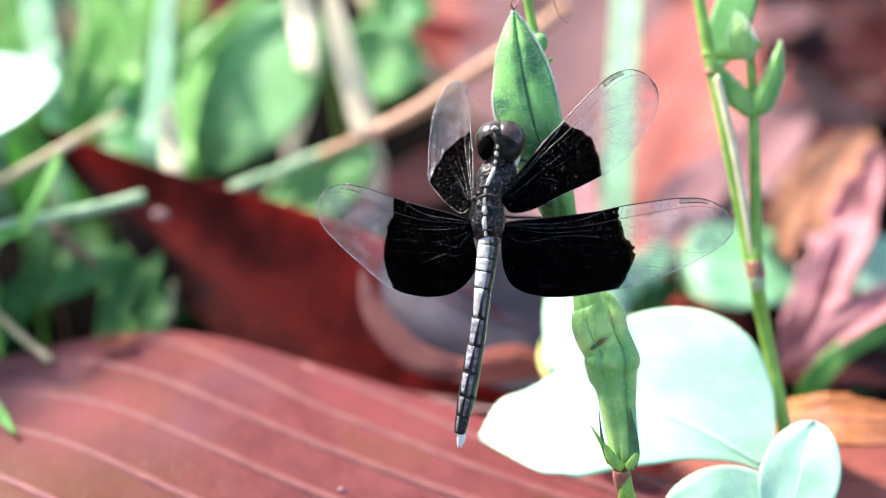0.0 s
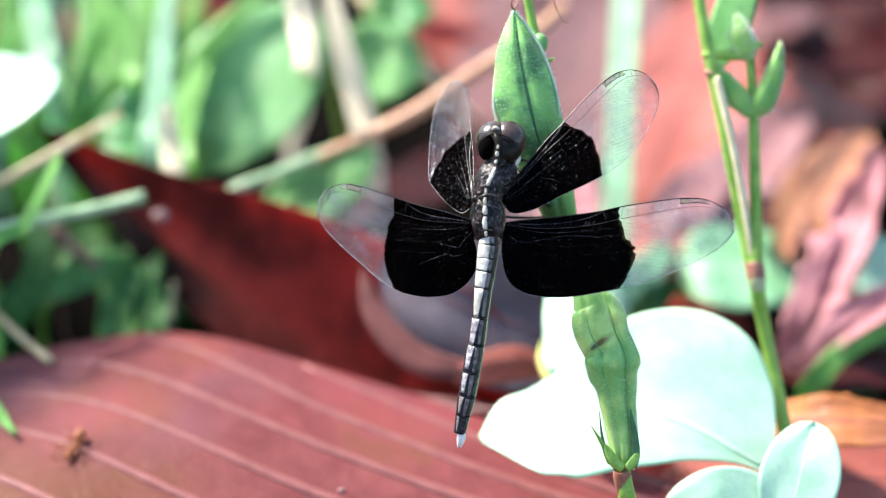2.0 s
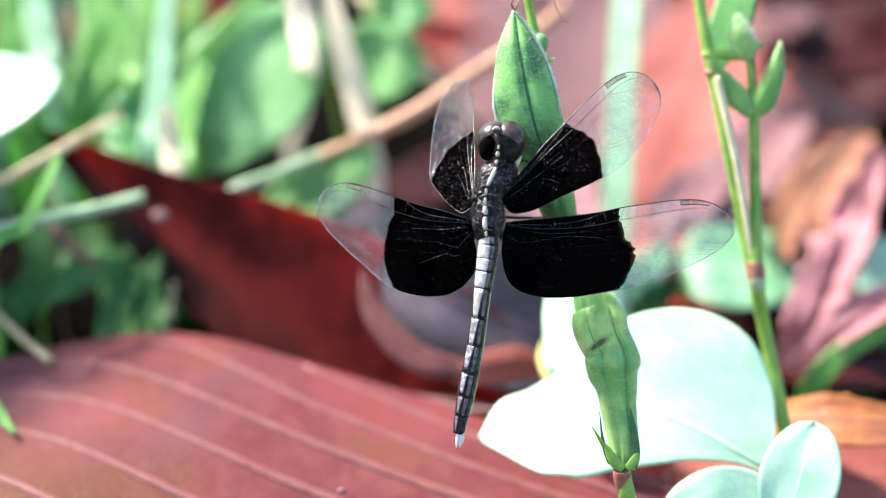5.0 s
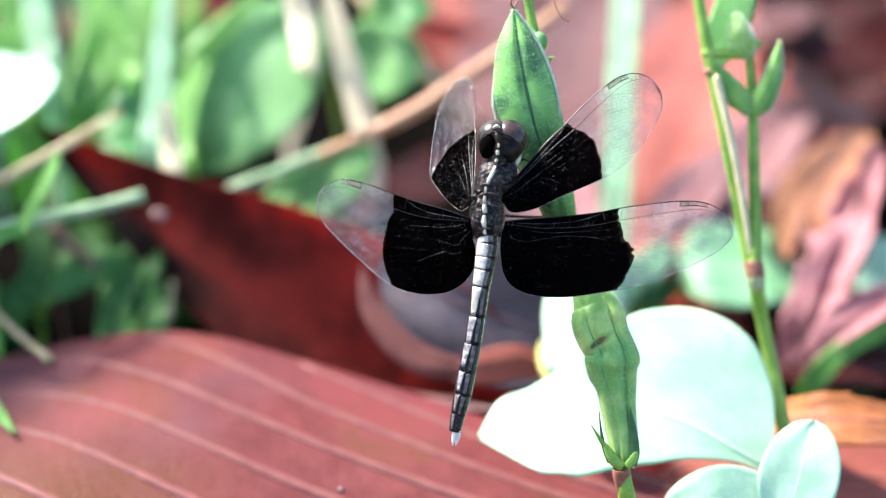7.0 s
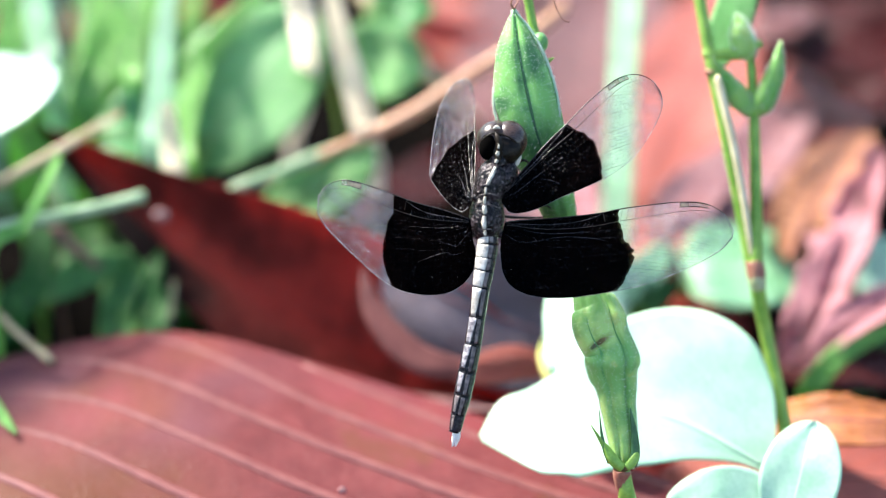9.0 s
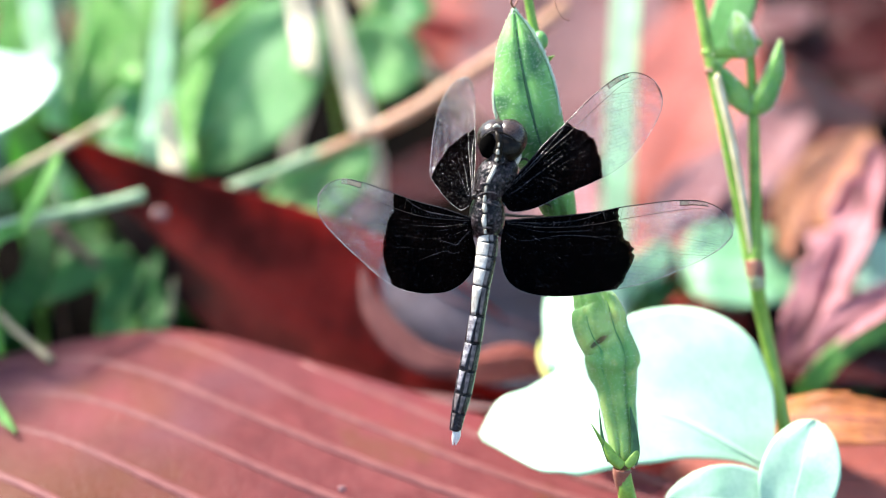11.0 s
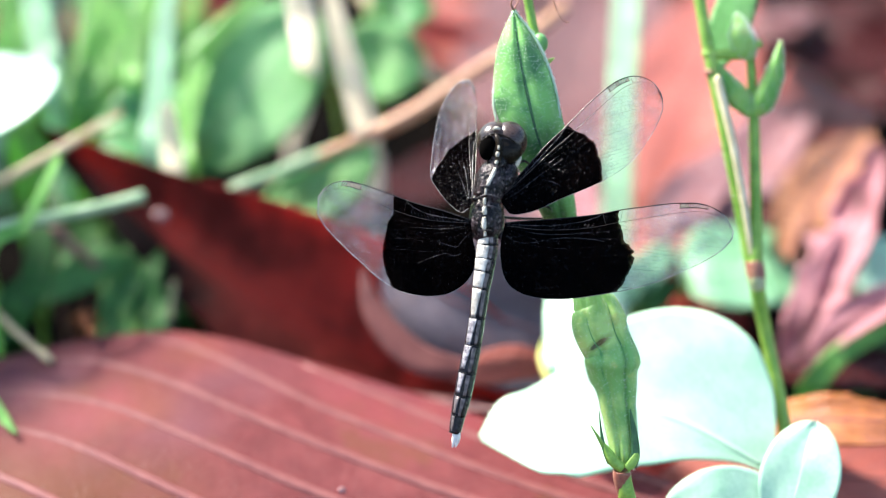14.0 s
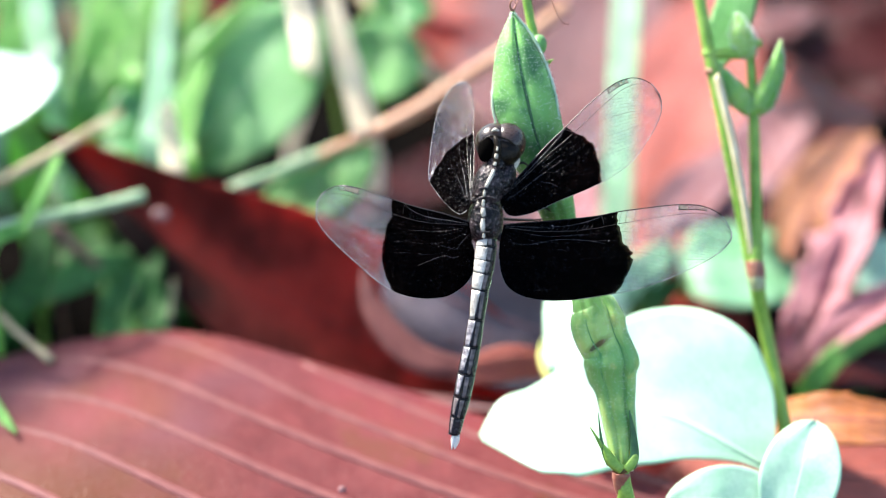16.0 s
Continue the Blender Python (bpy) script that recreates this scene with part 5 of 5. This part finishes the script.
def wing(label, w, arcs, stigma):
    """One wing: black inner skin, clear outer skin, long veins, the net between them, and the oblong cell."""
    r = random.Random(w.seed)
    face, at, limit = w.face, w.at, w.limit
    ob = part("wing", skin(w, lambda f: 0.0, limit, 60, 70, 0.0, 0.012), WINGDARK, dragonfly, label, at=w.root)
    part("clear_skin", skin(w, limit, lambda f: 1.0, 56, 60, 0.0), SKIN, ob, "clear outer wing skin")

    # margins, and the stout veins behind the front margin that meet it at a notch
    part("front_margin", tube([at(0.005 + 0.895 * i / 40, 1.0, 0.02) for i in range(41)], (0.062, 0.058, 0.05, 0.040, 0.034), 80, 5), VEIN, ob, "dark stout front vein")
    # tip and hind veins get the paler colour in place of caught sun
    part("tip_margin", tube([at(0.90 + 0.095 * i / 10, 1.0, 0.02) for i in range(11)] + [at(0.995, 0.0, 0.02)], (0.034, 0.040, 0.045), 24, 5), EDGEVEIN, ob, "fine tip vein, pale for the sun on it")
    part("hind_margin", tube([at(0.02 + 0.975 * i / 40, 0.0, 0.01) for i in range(41)], (0.018, 0.016, 0.026, 0.036, 0.045), 80, 4), EDGEVEIN, ob, "fine hind vein")
    part("notch", tube([at(w.nodus - 0.012, 1.0, 0.04), at(w.nodus, 0.97, 0.06), at(w.nodus + 0.02, 0.87, 0.04)], (0.036, 0.036, 0.02), 8, 5), VEIN, ob)
    part("vein", tube([at(0.02 + (w.nodus - 0.03) * i / 20, 0.90 + 0.08 * (i / 20) ** 6, 0.05) for i in range(21)], (0.035, 0.035, 0.025), 30, 4), SHEEN, ob, "silvery vein beside the front margin")
    part("vein", tube([at(0.02 + 0.95 * i / 40, 0.835 + 0.05 * (i / 40) ** 2, 0.03) for i in range(41)], (0.034, 0.032, 0.028, 0.02, 0.012), 70, 4), VEIN, ob, "dark stout long vein")

    # silvery ladder over the black part, then the ladder of open cells in the clear part
    ladder = bmesh.new()
    s = 0.07
    while s < w.nodus - 0.02:
        strand(ladder, at(s, 0.838, 0.03), at(s + 0.004, 0.90, 0.045), r.uniform(0.014, 0.026), face)
        if r.random() < 0.6:
            strand(ladder, at(s + 0.01, 0.91, 0.03), at(s + 0.012, 0.99, 0.045), 0.010, face)
        s += r.uniform(0.013, 0.020)
    for q in (0.46, 0.62, 0.74, 0.86):
        for i in range(26):
            s0 = 0.04 + i * 0.018
            if s0 < limit(w.flow(q, s0)) - 0.03 and r.random() < 0.75:
                strand(ladder, at(s0, 0.12 + 0.88 * w.flow(q, s0) + 0.04 * (1 - s0), 0.02), at(s0 + 0.014, 0.12 + 0.88 * w.flow(q, s0) + 0.04 * (1 - s0), 0.02), r.uniform(0.004, 0.012), face)
    # short random strands imitate small glints over the black skin
    for _ in range(240):
        f = r.uniform(0.05, 0.8)
        s0 = r.uniform(0.06, max(0.1, limit(f) - 0.03))
        a = r.choice((0.4, 1.3, 1.9, 2.7))
        strand(ladder, at(s0, f, 0.008), at(s0 + 0.010 * math.cos(a), f + 0.020 * math.sin(a), 0.008), r.uniform(0.002, 0.006), face)
    part("cross_net", ladder, SHEEN, ob, "fine ladder of silvery cross veins", kind="stuff")
    # grey curves that draw the highlights along the loop veins
    for run in arcs:
        line = [at(*x, 0.03) for x in run]
        part("loop_vein", tube(line, [0.006] + [0.022] * (len(run) - 2) + [0.006], 30, 4), SHEEN, ob, "curved glint drawn along a loop vein")

    # the clear part: long veins that fan to the hind margin, and small cells between them
    net = bmesh.new()
    step = 0.055
    count = int(2.2 / step)
    for k in range(count):
        q = 0.04 + k * step
        main = k % 5 == 2
        last, s0 = None, 0.30
        mark = s0 + r.uniform(0, 0.02)
        while s0 < 0.992:
            f = w.flow(q, s0) + 0.004 * math.sin(s0 * 160 + q * 50)
            if 0.002 < f < 0.835 and s0 > limit(f) - 0.01:
                p = at(s0, f, 0.012)
                if last is not None:
                    strand(net, last, p, 0.0125 if main else 0.0068, face)
                last = p
                if s0 > mark:
                    g = min(w.flow(q + step, s0 + 0.004), 0.835)
                    strand(net, p, at(s0 + r.uniform(-0.003, 0.006), g, 0.012), 0.0062, face)
                    mark = s0 + r.uniform(0.011, 0.019)
            else:
                last = None
            s0 += 0.008
    s = max(limit(0.93), w.nodus) + 0.012
    while s < 0.97:
        if not stigma[0] - 0.01 < s < stigma[1] + 0.01:
            strand(net, at(s, 0.84 + 0.04 * s, 0.02), at(s + 0.004, 0.995, 0.02), 0.013, face)
        s += r.uniform(0.022, 0.032)
    part("vein_net", net, VEIN, ob, "fine dark net of veins", kind="stuff")

    # tiny white flakes that stand for glints of sun on the wing
    bm = bmesh.new()
    for i in range(230):
        f = r.uniform(0.04, 0.95) if i < 150 else 0.22 * r.random() ** 2 + 0.01
        dark = i < 35
        c = at(r.uniform(0.05, limit(f) - 0.02) if dark else 1 - (1 - limit(f)) * r.random() ** 0.7, f, 0.02)
        a = Vector((r.uniform(-1, 1), r.uniform(-1, 1), r.uniform(-1, 1))).normalized() * (0.010 + 0.04 * r.random() ** 3) * MM
        q = [bm.verts.new(c + x) for x in (a, a.cross(face), -a, face * a.length)]
        for j in ((0, 1, 2), (0, 1, 3), (1, 2, 3), (0, 2, 3)):
            bm.faces.new([q[k] for k in j])
    part("glint_specks", bm, GLINTM, ob, "tiny pale flakes standing for glints", kind="stuff")

    # the oblong cell near the tip, rimmed in black
    bm = bmesh.new()
    top = [[bm.verts.new(at(stigma[0] + (stigma[1] - stigma[0]) * i / 10, 0.93 + 0.06 * j / 3, 0.03)) for i in range(11)] for j in range(4)]
    low = [[bm.verts.new(v.co - face * 0.05 * MM) for v in row] for row in top]
    for g in (top, low):
        for a, b in zip(g, g[1:]):
            for i in range(10):
                bm.faces.new((a[i], a[i + 1], b[i + 1], b[i]))
    part("stigma", bm, STIGMA, ob, "tan oblong cell near the wing tip")
    for f0 in (0.925, 0.995):
        part("cell_rim", tube([at(stigma[0] + (stigma[1] - stigma[0]) * i / 8, f0, 0.045) for i in range(9)], (0.03, 0.045, 0.03), 12, 4), VEIN, ob)
    for s0 in stigma:
        part("cell_end", tube([at(s0, 0.93, 0.045), at(s0 + 0.004, 0.95, 0.05), at(s0, 0.99, 0.045)], (0.012, 0.016, 0.012), 6, 4), VEIN, ob)
    return ob


W = "wing with black base and clear tip"
wing_rh = wing("right hind " + W, Wing(
    ((893, 393, 886, 424), (920, 390, 885, 455), (960, 387, 897, 498), (1010, 383, 935, 522), (1060, 377, 1000, 527), (1100, 369, 1075, 517),
     (1150, 362, 1140, 503), (1200, 357, 1190, 485), (1245, 359, 1240, 462), (1280, 377, 1275, 441), (1298, 408, 1296, 419)),
    (-1.2, 0.8), 2.2, ((0, .525), (.15, .545), (.3, .56), (.45, .556), (.55, .54), (.6, .525), (.72, .513), (.86, .495), (1, .485)), 0.42, 1),
    (((0.05, 0.52), (0.13, 0.53), (0.20, 0.62), (0.30, 0.73), (0.40, 0.70), (0.47, 0.62)), ((0.10, 0.78), (0.25, 0.77), (0.40, 0.78))), (0.705, 0.82))
wing_rf = wing("right front " + W, Wing(
    ((886, 344, 888, 358), (905, 322, 905, 377), (935, 289, 945, 371), (967, 253, 995, 348), (1000, 221, 1045, 327), (1032, 188, 1085, 306),
     (1065, 158, 1120, 278), (1095, 137, 1146, 243), (1125, 131, 1163, 212), (1152, 141, 1171, 189), (1168, 160, 1171, 172)),
    (-1.5, 1.0), 1.1, ((0, .455), (.28, .475), (.5, .48), (.68, .46), (.85, .425), (1, .41)), 0.40, 2),
    (((0.05, 0.55), (0.13, 0.58), (0.22, 0.62), (0.33, 0.60)), ((0.24, 0.52), (0.28, 0.35), (0.31, 0.18))), (0.625, 0.745))
wing_lh = wing("left hind " + W, Wing(
    ((833, 388, 836, 418), (812, 380, 842, 452), (785, 371, 832, 488), (755, 363, 800, 515), (725, 354, 757, 522), (695, 343, 710, 514),
     (665, 332, 672, 492), (637, 323, 637, 461), (608, 318, 604, 430), (580, 327, 577, 401), (563, 348, 561, 375)),
    (-1.2, 5.0), -1.0, ((0, .545), (.2, .575), (.38, .575), (.55, .555), (.7, .535), (.8, .505), (1, .493)), 0.42, 3),
    (((0.04, 0.48), (0.14, 0.50), (0.20, 0.46), (0.24, 0.52), (0.30, 0.60)), ((0.18, 0.33), (0.24, 0.38), (0.27, 0.44), (0.34, 0.42), (0.42, 0.34)), ((0.08, 0.74), (0.25, 0.74), (0.42, 0.72))), (0.69, 0.81))
wing_lf = wing("left front " + W, Wing(
    ((835, 352, 832, 364), (838, 330, 815, 374), (840, 305, 792, 357), (841, 280, 774, 335), (841, 255, 761, 313), (840, 230, 762, 282),
     (840, 207, 766, 245), (840, 185, 773, 208), (838, 165, 784, 178), (834, 149, 800, 152), (824, 139, 815, 141)),
    (-1.5, 8.0), 2.4, ((0, .385), (.2, .44), (.4, .485), (.6, .495), (.77, .50), (1, .505)), 0.45, 4),
    (((0.05, 0.6), (0.15, 0.66), (0.25, 0.70), (0.36, 0.68)), ((0.10, 0.50), (0.2, 0.55), (0.3, 0.52))), (0.80, 0.90))

# ---------------------------------------------------------------- ant
ant = thing("ant", spot(208, 605, 24), "small amber ant walking over a russet leaf", "insect")


def local_ball(x, y, z, a, b, c):
    return ball(origin(ant) + Vector((x, y, z)) * MM, Vector((a, 0, 0)) * MM, Vector((0, b, 0)) * MM, Vector((0, 0, c)) * MM, u=14, v=10)


part("gaster", local_ball(-1.3, 0, 0.55, 0.75, 0.5, 0.5), ANTM, ant, "darker rounded gaster")
part("waist", local_ball(-0.45, 0, 0.45, 0.2, 0.14, 0.2), ANTM, ant)
part("mid_body", local_ball(0.3, 0, 0.52, 0.65, 0.3, 0.32), ANTM, ant)
ant_head = part("head", local_ball(1.25, 0, 0.55, 0.45, 0.4, 0.34), ANTM, ant)
for sgn in (-1, 1):
    o = origin(ant)
    part("antenna", tube([o + Vector(p) * MM for p in ((1.5, 0.15 * sgn, 0.7), (1.9, 0.5 * sgn, 1.0), (2.6, 0.8 * sgn, 0.6))], (0.06, 0.05, 0.05), 10, 5), ANTM, ant_head)
    for x, fx in ((0.6, 1.5), (0.3, 0.4), (0.0, -1.3)):
        part("leg", tube([o + Vector(p) * MM for p in ((x, 0.2 * sgn, 0.5), ((x + fx) / 2, 0.9 * sgn, 0.95), (fx, 1.5 * sgn, 0.4), (fx * 1.25, 1.8 * sgn, 0.0))], (0.09, 0.08, 0.06, 0.05), 12, 5), ANTM, ant, "thin amber leg")


# ---------------------------------------------------------------- what moves
# seconds, sideways, down, lean in degrees
SWAY = (
    (0, 0.1, 1.9, -1.23), (0.5, 1.2, 1.5, -1.11), (1, 0.1, 0.4, -1.23), (1.5, 1.5, 0.5, -1.09), (2, 0.9, 0.8, -1.09), (2.5, 1.5, 2.0, -1.07),
    (3, 1.5, 2.0, -1.07), (3.5, 1.2, 2.2, -1.21), (4, 2.4, 1.3, -1.11), (6.5, -0.4, 0.7, -0.07), (7, 1.6, 0.1, 0.07), (7.5, -2.3, 1.8, 0.10),
    (8, -1.1, 1.5, 0.08), (8.5, 0.4, 0.8, 0.07), (9, -0.4, 0.8, 0.07), (11.5, 1.0, 0.2, 0.04), (12, -1.8, 0.5, 0.07), (12.5, -0.3, 1.2, 0.08),
    (13, 0.2, 3.6, -0.07), (13.5, -1.5, 2.3, -0.07), (14, -0.0, 2.3, 0.07), (14.5, 2.0, 6.2, -0.09), (15, 3.8, 1.7, -0.07), (15.5, -1.5, 0.8, 0.08),
    (16, -2.3, 6.5, -0.06))
# seconds, then the turn of each wing in its socket
FLEX = ((0, 0, -0.85, -0.1, -1.9), (1, -0.1, -0.8, -0.1, -1.95), (2, -0.1, -0.95, -0.2, -2.1), (3, 0, -0.8, 0, -1.7), (4.2, -0.1, -0.75, 0, -1.4), (6.3, 0, 0, 0, 0.2), (8, 0, 0, -0.2, 0),
        (9, 0, 0, -0.1, -0.2), (12, 0, 0, -0.3, 0), (13, 0.2, 0.2, -0.2, 0.2), (14, 0.1, 0.4, -0.1, 0.8), (14.5, 0.3, 0.4, -0.4, 0.9), (15, 0.4, 0.4, -0.6, 0.4), (15.5, 0.1, 0.3, -0.7, 0.1), (16, 0.2, 0.6, -1.25, 0))


def shift(x, y):
    return RGT * (x * REACH / PX) - UPW * (y * REACH / PX)


def turned(at, move, degrees, axis):
    return Matrix.Translation(at + move) @ Matrix.Rotation(radians(degrees), 4, axis)


def motions():
    walk(dragonfly, [(t, turned(THX, shift(x, y), lean, FWD)) for t, x, y, lean in SWAY])
    walk(pod_plant, [(t, turned(root_a, shift(x * 0.6, y * 0.85), x * 0.012, FWD)) for t, x, y, _ in SWAY])
    for k, ob in enumerate((wing_rh, wing_rf, wing_lh, wing_lf)):
        at = ob.location.copy()
        walk(ob, [(row[0], turned(at, Vector(), row[k + 1], FWD)) for row in FLEX])
    # the ant: seconds, bearing, depth, heading on the leaf
    path = ((0, 204, 611, 29.4, 182), (0.2, 190, 616, 29.2, 188), (0.4, 136, 624, 28.8, 186), (0.6, 122, 624, 28.7, 182), (1.1, 114, 620, 28.9, 178), (1.2, 118, 640, 27.8, 200),
            (1.3, 106, 657, 26.8, 230), (1.4, 90, 688, 25, 255), (1.5, 87, 718, 23.2, 262), (1.6, 91, 724, 22.8, 270), (1.7, 109, 754, 21, 290), (1.8, 135, 771, 20, 300), (1.9, 139, 784, 19.2, 275),
            (2.1, 124, 800, 18.2, 245), (2.4, 110, 850, 15.8, 260), (2.7, 90, 905, 13.2, 250), (4, 0, 970, 10.6, 220), (7, -200, 900, 14.5, 160),
            (9, -220, 760, 23.4, 120), (11.5, -80, 690, 26.7, 60), (12.1, 3, 661, 27.2, 15), (12.3, 28, 662, 27.2, 15), (12.5, 42, 664, 27.2, 20), (12.7, 58, 645, 28.6, 55), (12.9, 66, 620, 29.6, 80),
            (13.0, 76, 606, 30, 60), (13.1, 106, 606, 30, 40), (13.2, 146, 592, 30.4, 60), (13.4, 156, 586, 30.8, 85), (13.6, 160, 580, 31, 95), (13.8, 156, 578, 31.2, 115), (14.2, 153, 580, 31.4, 125),
            (14.4, 140, 592, 32.5, 180), (14.6, 136, 610, 34.5, 225), (15.2, 130, 680, 38, 250), (16, 150, 720, 43, 270))
    walk(ant, [(t, Matrix.Translation(spot(u, v, d)) @ Matrix.Rotation(radians(18), 4, "X") @ Matrix.Rotation(radians(h), 4, "Z")) for t, u, v, d, h in path])


motions()
